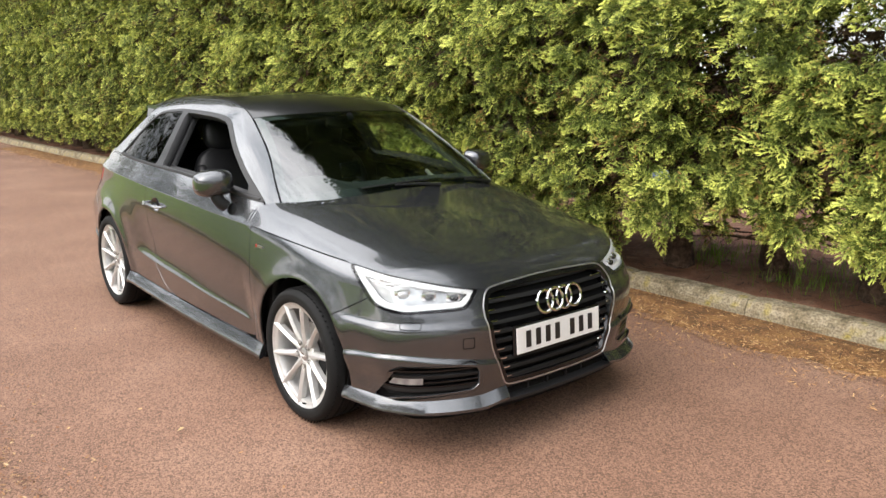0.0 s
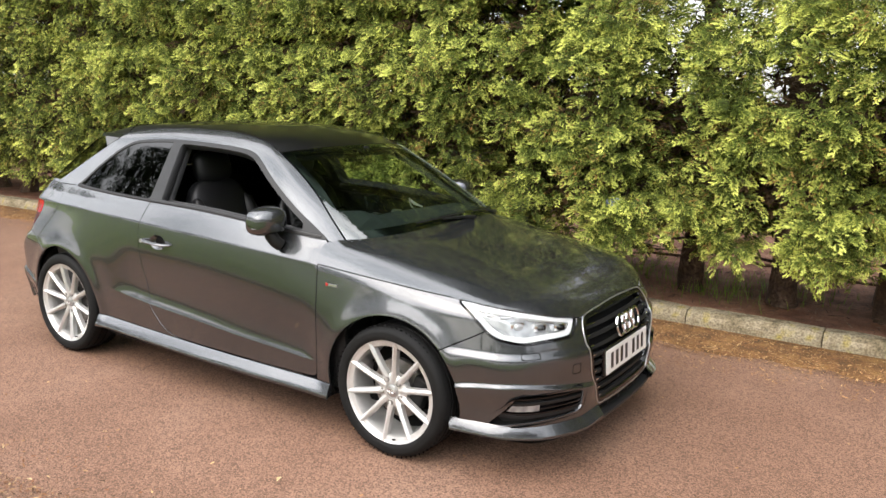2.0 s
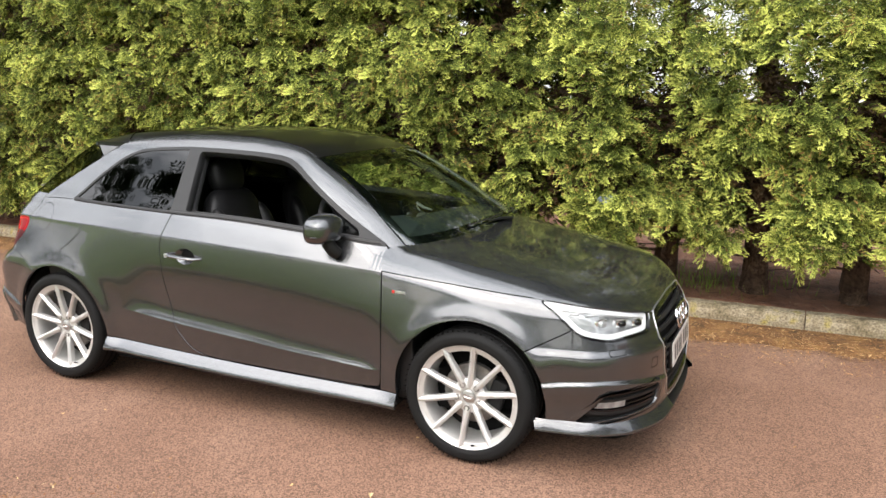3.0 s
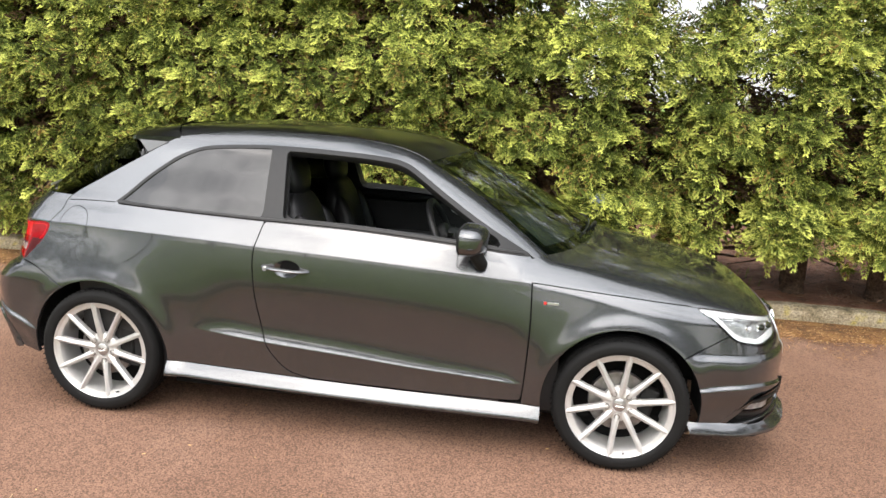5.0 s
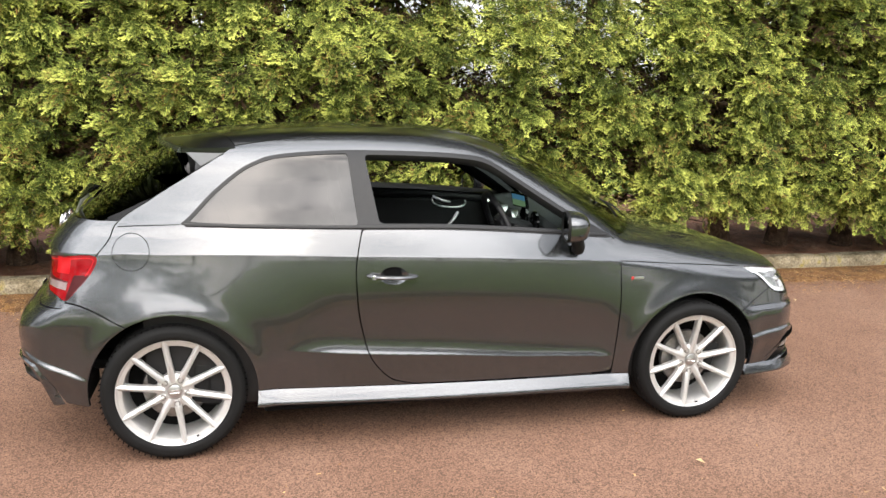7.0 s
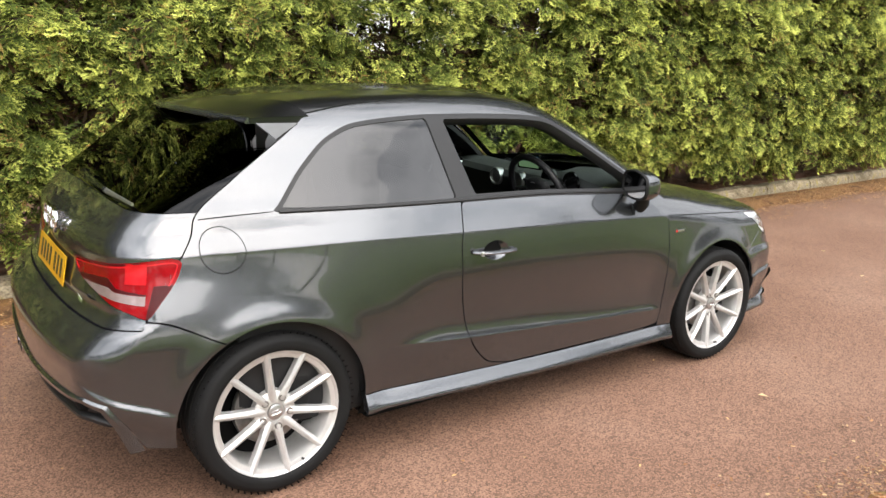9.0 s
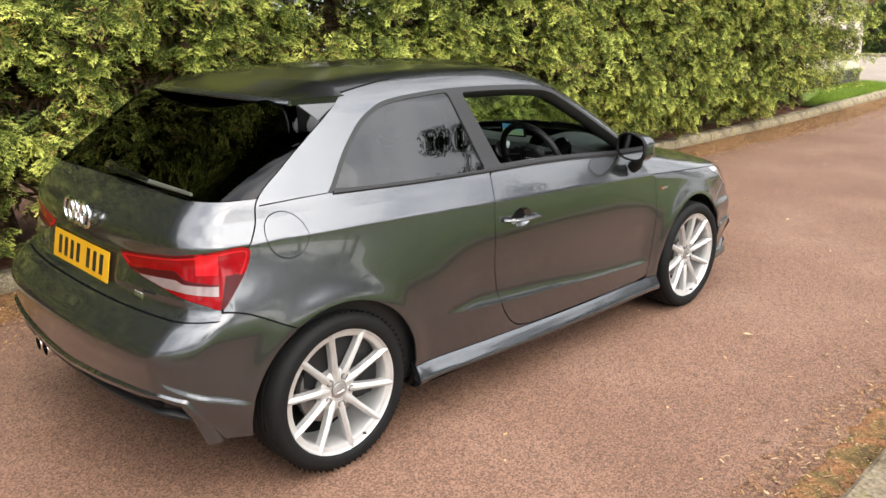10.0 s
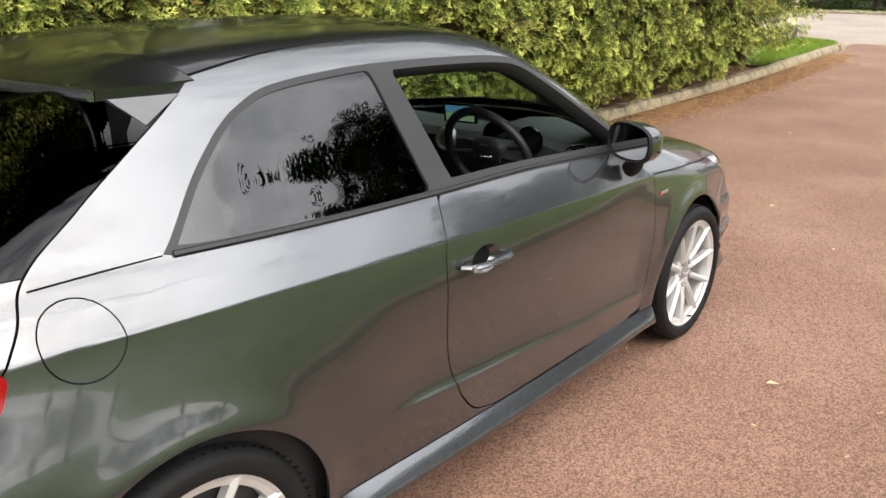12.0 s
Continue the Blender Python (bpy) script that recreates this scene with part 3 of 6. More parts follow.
def hedge_tree(seed, count=4300, grow=1.0, hang=(.12, .32), thin=False, top=8.8):
    """One cypress of the hedge: trunk, dead inner twigs, a clipped outer skin of sprays and the tall loose crown above."""
    r = random.Random(seed)
    tree = empty("hedge_conifer")
    lean, height = r.uniform(-.05, .05), 3.95
    bm = tube([(lean * k * .5 + r.uniform(-.015, .015), r.uniform(-.015, .015), z) for k, z in enumerate((-.06, .12, .4, .9, 1.6, 2.5, 3.6, 5.2, 7.0, top))],
              [.135, .105, .09, .08, .072, .062, .055, .042, .028, .01], 9)
    for k in range(34):
        z, a = r.uniform(.25, 1.5), r.uniform(0, 6.28)
        ln = r.uniform(.35, .8)
        tube([(0, 0, z), (ln * .5 * math.cos(a), ln * .5 * math.sin(a), z + .02), (ln * math.cos(a), ln * math.sin(a), z + r.uniform(-.1, .1))], [.013, .009, .003], 4, bm=bm)
    for k in range(26 if thin else 0):
        z, a = r.uniform(1.8, 3.6), r.uniform(0, 6.28)
        ln = r.uniform(.25, .5)
        tube([(0, 0, z), (ln * .5 * math.cos(a), ln * .5 * math.sin(a), z + .06), (ln * math.cos(a), ln * math.sin(a), z + r.uniform(.05, .3))], [.010, .007, .002], 4, bm=bm)
    part("trunk", bm, BARK, tree, smooth=True)
    green, brown, crown = [], [], []
    low = r.uniform(*hang)

    def gap(x, z):
        """Where the sky shows between neighbouring trunks."""
        if not thin:
            return False
        edge = 2.05 + .30 * noise.noise((x * 3 + seed * 3, 1.7, 4.4))
        return z > edge and abs(x) > .22 + .13 * noise.noise((x * 2 + seed, z * 2.6, 2.2)) + .10 * max(0, z - 2.7)

    def face_y(x, z):
        swell = .16 * noise.noise((x * 1.6 + seed * 7, z * 1.5, seed)) + .09 * noise.noise((x * 4 + seed, z * 4, 3.3))
        tuck = .30 * max(0, .85 - z) ** 1.3
        return -(1.03 + swell * 1.5 - tuck - .05 * max(0, z - 2))
    each = 5
    for k in range(count // each):    # sprays grow in tufts from the twig ends
        x, z = r.uniform(-.56, .56), low + r.random() ** .95 * (height - low)
        if gap(x, z) and r.random() < .97:
            continue
        hole = noise.noise((x * 2.6 + seed * 3.1, z * 2.9, 9.5))
        if hole > .27 and r.random() < .88:
            continue
        y = face_y(x, z) + .03 + r.random() ** 1.3 * .50
        mood = r.random()
        for j in range(each):
            a = r.uniform(0, 6.28)
            q = r.uniform(.01, .07) * grow
            p = (x + q * math.cos(a), y + r.uniform(-.02, .06), z + .6 * q * math.sin(a))
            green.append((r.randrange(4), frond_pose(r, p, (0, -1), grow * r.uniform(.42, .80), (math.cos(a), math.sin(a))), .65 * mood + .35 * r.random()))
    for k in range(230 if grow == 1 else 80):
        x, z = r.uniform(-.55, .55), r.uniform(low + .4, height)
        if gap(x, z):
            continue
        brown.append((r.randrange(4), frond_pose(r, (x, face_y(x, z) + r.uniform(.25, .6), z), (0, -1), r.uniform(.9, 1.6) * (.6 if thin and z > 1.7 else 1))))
    # back sprays take low tones, their shade put into the colour
    for k in range(300):
        x, z = r.uniform(-.5, .5), r.uniform(.5, height)
        if gap(x, z):
            continue
        green.append((r.randrange(4), frond_pose(r, (x, r.uniform(.3, .9), z), (0, 1), r.uniform(2.0, 3.0) * (.45 if thin and z > 1.5 else 1)), .3 * r.random()))
    for k in range(260 if thin else 0):    # what closes a sparse tree behind its face
        p = (r.uniform(-.24, .24), r.uniform(-.6, .9), r.uniform(1.8, 3.7))
        green.append((r.randrange(4), frond_pose(r, p, (0, -1), r.uniform(.7, 1.2)), .4 * r.random()))
    for k in range(620):    # the loose crown, higher than anyone clips
        t = r.random() ** 1.15
        z = 3.5 + (top - 3.5) * t
        q = (.95 * (1 - t) ** .7 + .12) * r.uniform(.5, 1.0)
        a = r.uniform(0, 6.28)
        if thin and z < 5.5 and r.random() < .55:
            continue
        crown.append((r.randrange(4), frond_pose(r, (.62 * q * math.cos(a), q * math.sin(a), z), (math.cos(a), math.sin(a)), r.uniform(2.2, 3.6)), .6 * r.random()))
    near_ = grow == 1
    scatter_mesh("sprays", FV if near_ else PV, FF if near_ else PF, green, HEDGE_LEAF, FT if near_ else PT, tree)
    scatter_mesh("crown", PV, PF, crown, CROWN_LEAF, PT, tree)
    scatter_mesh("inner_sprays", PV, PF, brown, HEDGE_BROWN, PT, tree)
    return tagged(tree, "tall green cypress of a clipped roadside hedge", "hedge tree", "cypresses of the hedge")


HEDGE = [hedge_tree(s) for s in (11, 12, 13)]
BARE_FOOT = [hedge_tree(s, hang=(.30, .50)) for s in (14, 15)]
SPARSE = [hedge_tree(s, hang=(.34, .54), thin=True) for s in (16, 17)]
FAR_HEDGE = [hedge_tree(s, 1900, 1.15, (.22, .42)) for s in (21, 22)]
x = -20.5
placed = []
while x < 12.1:
    pool = FAR_HEDGE if x < -5.5 or x > 8 else SPARSE if .7 < x < 3.1 else BARE_FOOT if 1.5 < x < 4.6 else HEDGE
    spare = [t for t in pool if t not in placed]
    m = Matrix.Translation((x, float(kerb_y(x)) + .64 + random.uniform(-.05, .05), .10))
    if spare:
        spare[0].matrix_basis = m
        placed.append(spare[0])
    else:
        copy_thing(random.choice(pool), m @ Matrix.Diagonal((1, 1, random.uniform(.96, 1.07), 1)))
    x += .71
# the last tree is clothed at its end as well
for dx, dy in ((-.50, .35), (-.55, 1.0)):
    copy_thing(FAR_HEDGE[0], Matrix.Translation((x + dx, float(kerb_y(x)) + .70 + dy, .22)) @ Matrix.Rotation(radians(78), 4, 'Z'))


# ---- panels cut from the skin ----
def solve_skin(o, d, level, far=1.6):
    lo, hi = np.full(len(o), .0), np.full(len(o), far)
    for _ in range(34):
        mid = (lo + hi) / 2
        p = o + d * mid[:, None]
        inside = skin(p[:, 0], p[:, 1], p[:, 2]) < level
        lo, hi = np.where(inside, mid, lo), np.where(inside, hi, mid)
    return o + d * hi[:, None]


def grid_faces(n, m):
    i, j = np.meshgrid(np.arange(n - 1), np.arange(m - 1), indexing="ij")
    a = (i * m + j).ravel()
    return [tuple(f) for f in np.stack([a, a + 1, a + m + 1, a + m], 1)]


def across(x0, x1, t0, t1, dx=.02, dt=.8, level=0.0, fine=()):
    """Skin of the right half by cross sections: x along the car, t degrees from straight up to the right; fine: (from, to, step) of closer rows."""
    xs, ts = np.linspace(x0, x1, int((x1 - x0) / dx) + 2), np.linspace(t0, t1, int((t1 - t0) / dt) + 2)
    for a, b, st in fine:
        ts = np.concatenate([ts[(ts < a - st / 2) | (ts > b + st / 2)], np.arange(a, b + st / 2, st)])
    ts = np.radians(np.sort(ts))
    X, T = np.meshgrid(xs, ts, indexing="ij")
    o = np.stack([X.ravel(), 0 * X.ravel(), 0 * X.ravel() + .62], 1)
    d = np.stack([0 * T.ravel(), -np.sin(T.ravel()), np.cos(T.ravel())], 1)
    return solve_skin(o, d, level), grid_faces(len(xs), len(ts))


def around(cx, sign, p0, p1, z0, z1, dp=1.1, dz=.014, level=0.0):
    """Skin of the right half round an upright axis at x = cx: p degrees from straight ahead (or back) to the right."""
    ps, zs = np.radians(np.linspace(p0, p1, int((p1 - p0) / dp) + 2)), np.linspace(z0, z1, int((z1 - z0) / dz) + 2)
    P, Z = np.meshgrid(ps, zs, indexing="ij")
    o = np.stack([0 * Z.ravel() + cx, 0 * Z.ravel(), Z.ravel()], 1)
    d = np.stack([sign * np.cos(P.ravel()), -np.sin(P.ravel()), 0 * P.ravel()], 1)
    return solve_skin(o, d, level), grid_faces(len(ps), len(zs))


def clip(patch, keep):
    """Cuts a patch along keep(x, y, z) = 0 and leaves the side where it is positive."""
    V, F = patch
    if not len(F):
        return patch
    val = keep(V[:, 0], V[:, 1], V[:, 2])
    val = np.where(np.abs(val) < 1e-5, 1e-5, val)
    V, made, faces = list(V), {}, []
    for f in F:
        s = [val[i] > 0 for i in f]
        if all(s):
            faces.append(f)
        elif any(s):
            g = []
            for i, k in zip(f, (*f[1:], f[0])):
                if val[i] > 0:
                    g.append(i)
                if (val[i] > 0) != (val[k] > 0):
                    e = (min(i, k), max(i, k))
                    if e not in made:
                        t = val[e[0]] / (val[e[0]] - val[e[1]])
                        made[e] = len(V)
                        V.append(V[e[0]] + t * (V[e[1]] - V[e[0]]))
                    g.append(made[e])
            if len(g) > 2:
                faces.append(tuple(g))
    used = sorted({i for f in faces for i in f})
    new_i = {o: n for n, o in enumerate(used)}
    return np.array([V[i] for i in used]).reshape(-1, 3), [tuple(new_i[i] for i in f) for f in faces]


def cuts(patch, *keeps):
    for k in keeps:
        patch = clip(patch, k)
    return patch


def slope(V, roof=True):
    e = 2.5e-3
    g = np.stack([skin(V[:, 0] + e * (k == 0), V[:, 1] + e * (k == 1), V[:, 2] + e * (k == 2), roof)
                  - skin(V[:, 0] - e * (k == 0), V[:, 1] - e * (k == 1), V[:, 2] - e * (k == 2), roof) for k in range(3)], 1)
    return g / np.maximum(np.linalg.norm(g, axis=1, keepdims=True), 1e-9)


def panel(name, patch, mat, parent, depth=.012, left=False, both=False, label="", lift=0.0, even=False, roof=True, flat=0.0, upright=0.0, edge_pow=5, turn_in=1.0):
    """A sheet-metal panel: the patch with its turned-in edge. left: mirrored to the other side; both: the two halves in one."""
    V, F = patch
    if not len(F):
        return None
    N = slope(V, roof)
    if even:    # glass: normals without the skin's small unevenness
        q = V * np.array([1, 1, 1.])
        q = np.stack([np.ones(len(V)), q[:, 0], q[:, 1], q[:, 2], q[:, 0] ** 2, q[:, 1] ** 2, q[:, 0] * q[:, 1], q[:, 1] * q[:, 2]], 1)
        if both:
            q = np.stack([np.ones(len(V)), V[:, 0], V[:, 1] ** 2, V[:, 1] ** 2 * V[:, 0], V[:, 0] ** 2], 1)
            k = np.stack([V[:, 1], V[:, 1] ** 3, V[:, 1] * V[:, 0]], 1)
            N = np.stack([q @ np.linalg.lstsq(q, N[:, 0], rcond=None)[0], k @ np.linalg.lstsq(k, N[:, 1], rcond=None)[0], q @ np.linalg.lstsq(q, N[:, 2], rcond=None)[0]], 1)
        else:
            N = q @ np.linalg.lstsq(q, N, rcond=None)[0]
        N[:, 1] *= 1 - flat * (1 - np.minimum(np.abs(V[:, 1]) / .66, 1) ** edge_pow)
        N[:, 1] *= turn_in
        N[:, 2] -= upright
        N /= np.linalg.norm(N, axis=1, keepdims=True)
    V = V + N * (lift(V) if callable(lift) else lift)
    flip = 0
    for f in F[::7]:
        c = np.cross(V[f[1]] - V[f[0]], V[f[2]] - V[f[0]])
        flip += 1 if np.dot(c, N[f[0]]) > 0 else -1
    if flip < 0:
        F = [f[::-1] for f in F]
    verts, norms, faces = [*V], [*N], list(F)
    if depth:
        once = {}
        for f in F:
            for i, k in zip(f, (*f[1:], f[0])):
                once[(i, k)] = 1
        rim = [(i, k) for i, k in once if (k, i) not in once]
        if both:
            rim = [(i, k) for i, k in rim if abs(V[i][1]) + abs(V[k][1]) > 1e-4]
        for i, k in rim:
            out = np.cross(V[k] - V[i], N[i])
            out /= max(np.linalg.norm(out), 1e-9)
            b = len(verts)
            verts += [V[i], V[k], V[k] - N[k] * depth, V[i] - N[i] * depth]
            norms += [N[i] * .5 + out * .8, N[k] * .5 + out * .8, out, out]
            faces.append((b + 1, b, b + 3, b + 2))
    verts, norms = np.array(verts), np.array(norms)
    norms /= np.linalg.norm(norms, axis=1, keepdims=True)
    m = np.array([1, -1, 1])
    if left:
        verts, norms, faces = verts * m, norms * m, [f[::-1] for f in faces]
    if both:
        n = len(verts)
        faces = faces + [tuple(i + n for i in f[::-1]) for f in faces]
        verts, norms = np.concatenate([verts, verts * m]), np.concatenate([norms, norms * m])
    return mesh_object(name, verts, faces, mat, parent, label, normals=None if callable(lift) else norms)


def outline(points, rounds=3, keep=()):
    """Signed distance inside a closed line through points, its corners cut round."""
    p = np.array(points, float)
    for _ in range(rounds):
        q = np.roll(p, -1, 0)
        p = np.stack([.8 * p + .2 * q, .2 * p + .8 * q], 1).reshape(-1, 2)

    def at(u, v):
        u, v = np.asarray(u, float), np.asarray(v, float)
        best, odd = np.full(u.shape, 9.0), np.zeros(u.shape, bool)
        for (ax, ay), (bx, by) in zip(p, np.roll(p, -1, 0)):
            dx, dy = bx - ax, by - ay
            t = np.clip(((u - ax) * dx + (v - ay) * dy) / max(dx * dx + dy * dy, 1e-12), 0, 1)
            best = np.minimum(best, np.hypot(u - ax - t * dx, v - ay - t * dy))
            if ay != by:
                odd ^= ((ay > v) != (by > v)) & (u < ax + (v - ay) / (by - ay) * dx)
        return np.where(odd, best, -best)
    return at


DEG = .0166    # metres of skin to one degree round the nose or the tail


def nose_u(x, y):
    return np.degrees(np.arctan2(np.abs(y), np.maximum(x - 1.0, 1e-3))) * DEG


def tail_u(x, y):
    return np.degrees(np.arctan2(np.abs(y), np.maximum(-1.0 - x, 1e-3))) * DEG


GAP = .0028
door_o = outline([(.80, .93), (.803, .90), (.808, .82), (.814, .65), (.808, .45), (.80, .31), (.795, .272), (.4, .272), (-.10, .278), (-.19, .281), (-.30, .308), (-.397, .421), (-.447, .633), (-.459, .80), (-.458, .864), (-.425, 1.0), (-.42, 1.002), (0, .994), (.5, .960), (.78, .933)], 2)
belt_z = spline((-1.25, 1.013), (-.44, .997), (.014, .989), (.503, .956), (.79, .928))
dlo_o = outline([(-1.205, 1.012), (-.44, .997), (.014, .989), (.503, .955), (.80, .924), (.79, .935), (.572, 1.051), (.387, 1.167), (.215, 1.279), (.14, 1.303), (.0, 1.316), (-.228, 1.324), (-.488, 1.326), (-.684, 1.315), (-.82, 1.30), (-.936, 1.25), (-1.061, 1.15), (-1.16, 1.045)], 2)
rail_y = spline((-1.3, .545), (-.984, .521), (-.693, .492), (-.286, .487), (.028, .492), (.215, .507), (.396, .543), (.587, .590), (.768, .655), (.9, .695))
hood_side = spline((.80, .829), (1.246, .790), (1.391, .776), (1.525, .764), (1.7, .742))
hood_edge = spline((0, .690), (20.6 * DEG, .672), (23 * DEG, .677), (29.5 * DEG, .696), (36 * DEG, .719), (42 * DEG, .738), (48.2 * DEG, .754), (54.3 * DEG, .762), (58 * DEG, .766))
gap_front = spline((.25, .796), (.45, .808), (.65, .814), (.82, .808), (.95, .80))
gap_tail = spline((.64, -1.675), (.72, -1.647), (.80, -1.60), (.905, -1.520), (.96, -1.478), (1.019, -1.453), (1.12, -1.31), (1.255, -1.093), (1.34, -.96))
bumper_r = spline((-1.75, .695), (-1.645, .708), (-1.424, .612), (-1.25, .53))
bumper_f = spline((1.38, .49), (1.478, .544), (1.657, .642), (1.72, .68))
sill_top = spline((-.9, .297), (.15, .270), (.87, .262))
head_o = outline([(54.8 * DEG, .764), (48.2 * DEG, .755), (42 * DEG, .739), (36 * DEG, .720), (29.5 * DEG, .697), (23 * DEG, .677), (23.6 * DEG, .662), (26.2 * DEG, .613), (28 * DEG, .609), (34.4 * DEG, .609), (40 * DEG, .604), (45.8 * DEG, .622), (48 * DEG, .647), (51.2 * DEG, .713)], 1)
lamp_o = outline([(21 * DEG, .846), (30 * DEG, .858), (44 * DEG, .887), (55.6 * DEG, .905), (54.5 * DEG, .83), (51 * DEG, .735), (50 * DEG, .712), (46 * DEG, .738), (38 * DEG, .768), (27 * DEG, .795), (23 * DEG, .82)], 2)
grille_o = outline([(-.335, .682), (0, .696), (.335, .682), (.372, .655), (.402, .600), (.392, .47), (.325, .293), (.30, .268), (-.30, .268), (-.325, .293), (-.392, .47), (-.402, .600), (-.372, .655)], 2)
fog_o = outline([(41.2 * DEG, .399), (31 * DEG, .395), (25.4 * DEG, .388), (24.0 * DEG, .372), (23.8 * DEG, .285), (31 * DEG, .280), (40 * DEG, .272), (47.8 * DEG, .236), (44 * DEG, .32)], 1)


def screen_top(a):
    return .405 - .45 * a ** 2


def screen_foot(a):
    return 1.09 - .30 * a ** 2 - .42 * a ** 4


def arch(ax, r=ARCH_R):
    return lambda x, y, z: np.hypot(x - ax, z - TYRE_R) - r


def above_screen_foot(x, y, z):
    return x - screen_foot(np.abs(y))


car = tagged(empty("car"), "dark grey metallic three-door hatchback parked on red asphalt", "car")
flap = lambda x, y, z: np.hypot(x + 1.388, z - .912) - .0745
side = across(-1.74, 1.72, 6, 124, fine=((70, 79.5, .22), (99, 107.5, .3)))
quarter = cuts(side, lambda x, y, z: gap_front(z) + .12 - x, lambda x, y, z: -door_o(x, z) - GAP, lambda x, y, z: -dlo_o(x, z),
               lambda x, y, z: np.abs(y) - rail_y(x) - .003, arch(-AXLE), lambda x, y, z: x - gap_tail(z) - GAP,
               lambda x, y, z: np.where(x < -1.27, z - bumper_r(x) - GAP, 1), lambda x, y, z: z - sill_top(x) - .003,
               lambda x, y, z: np.where(x > .70, z - .924 + .10 * (x - .8), 1), lambda x, y, z: screen_foot(np.abs(y)) - x)
lid = clip(quarter, lambda x, y, z: -flap(x, y, z) - .0014)
quarter = clip(quarter, lambda x, y, z: flap(x, y, z) - .0014)
fender = cuts(side, lambda x, y, z: x - gap_front(z) - GAP, lambda x, y, z: hood_side(x) - z - GAP, arch(AXLE),
              lambda x, y, z: np.where(x > 1.36, z - bumper_f(x) - GAP, 1), lambda x, y, z: 1.68 - x,
              lambda x, y, z: -head_o(nose_u(x, y), z) - GAP, lambda x, y, z: np.where(x < 1.0, z - sill_top(x) - .003, 1))
bowl = lambda x, z: (np.sqrt(((x + .292) / .062) ** 2 + ((z - .800) / .040) ** 2) - 1) * .045
door_p = cuts(side, lambda x, y, z: door_o(x, z) - GAP, lambda x, y, z: belt_z(x) - z - .001, lambda x, y, z: bowl(x, z))
sill_p = cuts(across(-.90, .885, 88, 124, dt=.5), lambda x, y, z: sill_top(x) - z, lambda x, y, z: z - sill_top(x) + .054, arch(AXLE), arch(-AXLE))
bonnet_p = cuts(across(.74, 1.972, 0, 89, dx=.018, dt=.5), above_screen_foot, lambda x, y, z: np.where(x > 1.5, z - hood_edge(nose_u(x, y)) - .0008, z - hood_side(x) - .0015),
                lambda x, y, z: -head_o(nose_u(x, y), z) - .0008, lambda x, y, z: np.where(x < .90, .70 - np.abs(y) + 10 * np.clip(.93 - z, 0, 1), 1))
roof_p = cuts(across(-1.30, .42, 0, 55, dx=.03, dt=1.5), lambda x, y, z: rail_y(x) - np.abs(y) - .004, lambda x, y, z: screen_top(np.abs(y)) - x - .002, lambda x, y, z: x + 1.094 - .5 * y * y)
screen_p = cuts(across(.15, 1.13, 0, 70, dx=.025, dt=1.5), lambda x, y, z: rail_y(x) - np.abs(y) - .006, lambda x, y, z: x - screen_top(np.abs(y)) - .003, lambda x, y, z: screen_foot(np.abs(y)) + .02 - x)
nose = around(1.0, 1, 0, 84, .155, .75, 1.0, .006)
bumper_pf = cuts(nose, lambda x, y, z: np.where(nose_u(x, y) > 23.5 * DEG, .655 - z, 1), lambda x, y, z: hood_edge(nose_u(x, y)) - z - GAP, lambda x, y, z: -head_o(nose_u(x, y), z) - GAP, lambda x, y, z: -grille_o(y, z),
                 lambda x, y, z: -fog_o(nose_u(x, y), z), arch(AXLE), lambda x, y, z: np.where(x < 1.68, bumper_f(x) - z - GAP, 1),
                 lambda x, y, z: z - .205 - .03 * step(1.75, 1.5, x) - .062 * step(.37, .30, np.abs(y)))
BLADE_U, BLADE_Z = [0, 8, 28, 39.5, 43.8, 45.9, 48.2, 54], [.430, .433, .457, .464, .443, .376, .272, .25]
tail = around(-1.0, -1, 0, 84, .19, 1.34, 1.0, .006)
gate_p = cuts(tail, lambda x, y, z: gap_tail(z) - x - GAP, lambda x, y, z: z - .687, lambda x, y, z: 1.052 - .045 * y * y - z, lambda x, y, z: -lamp_o(tail_u(x, y), z) - .0015)
web_p = cuts(tail, lambda x, y, z: gap_tail(z) - x - GAP, lambda x, y, z: 1.338 - z, lambda x, y, z: np.abs(y) - .49, lambda x, y, z: z - 1.256 - .868 * (-1.112 - x))
rear_glass_p = cuts(tail, lambda x, y, z: gap_tail(z) - x - GAP, lambda x, y, z: z - 1.054 + .045 * y * y, lambda x, y, z: 1.338 - z,
                    lambda x, y, z: np.maximum(1.256 + .868 * (-1.112 - x) - z, .49 - np.abs(y)))
bumper_pr = cuts(tail, lambda x, y, z: np.where(x > -1.665, bumper_r(x) - z - GAP, .683 - z), arch(-AXLE), lambda x, y, z: z - np.interp(tail_u(x, y) / DEG, BLADE_U, BLADE_Z) + .004)

DOORS = []
for left in (False, True):
    q = panel("side_panel", quarter, PAINT, car, left=left, label="grey painted rear wing, roof rail and windscreen pillar")
    if not left:
        panel("fuel_flap", lid, PAINT, q, depth=.008)
    panel("front_wing", fender, PAINT, car, left=left)
    door = panel("door", door_p, PAINT, car, left=left, label="grey painted door with the window wound down")
    DOORS.append(door)
    panel("sill", sill_p, PAINT, car, left=left, depth=.04, lift=lambda V: (.003 + .042 * np.clip((sill_top(V[:, 0]) - V[:, 2]) / .045, 0, 1))[:, None], label="grey painted side skirt")
bonnet = panel("bonnet", bonnet_p, PAINT, car, both=True, depth=.02, roof=False)
panel("roof", roof_p, ROOF_PAINT, car, both=True, label="gloss black painted roof")
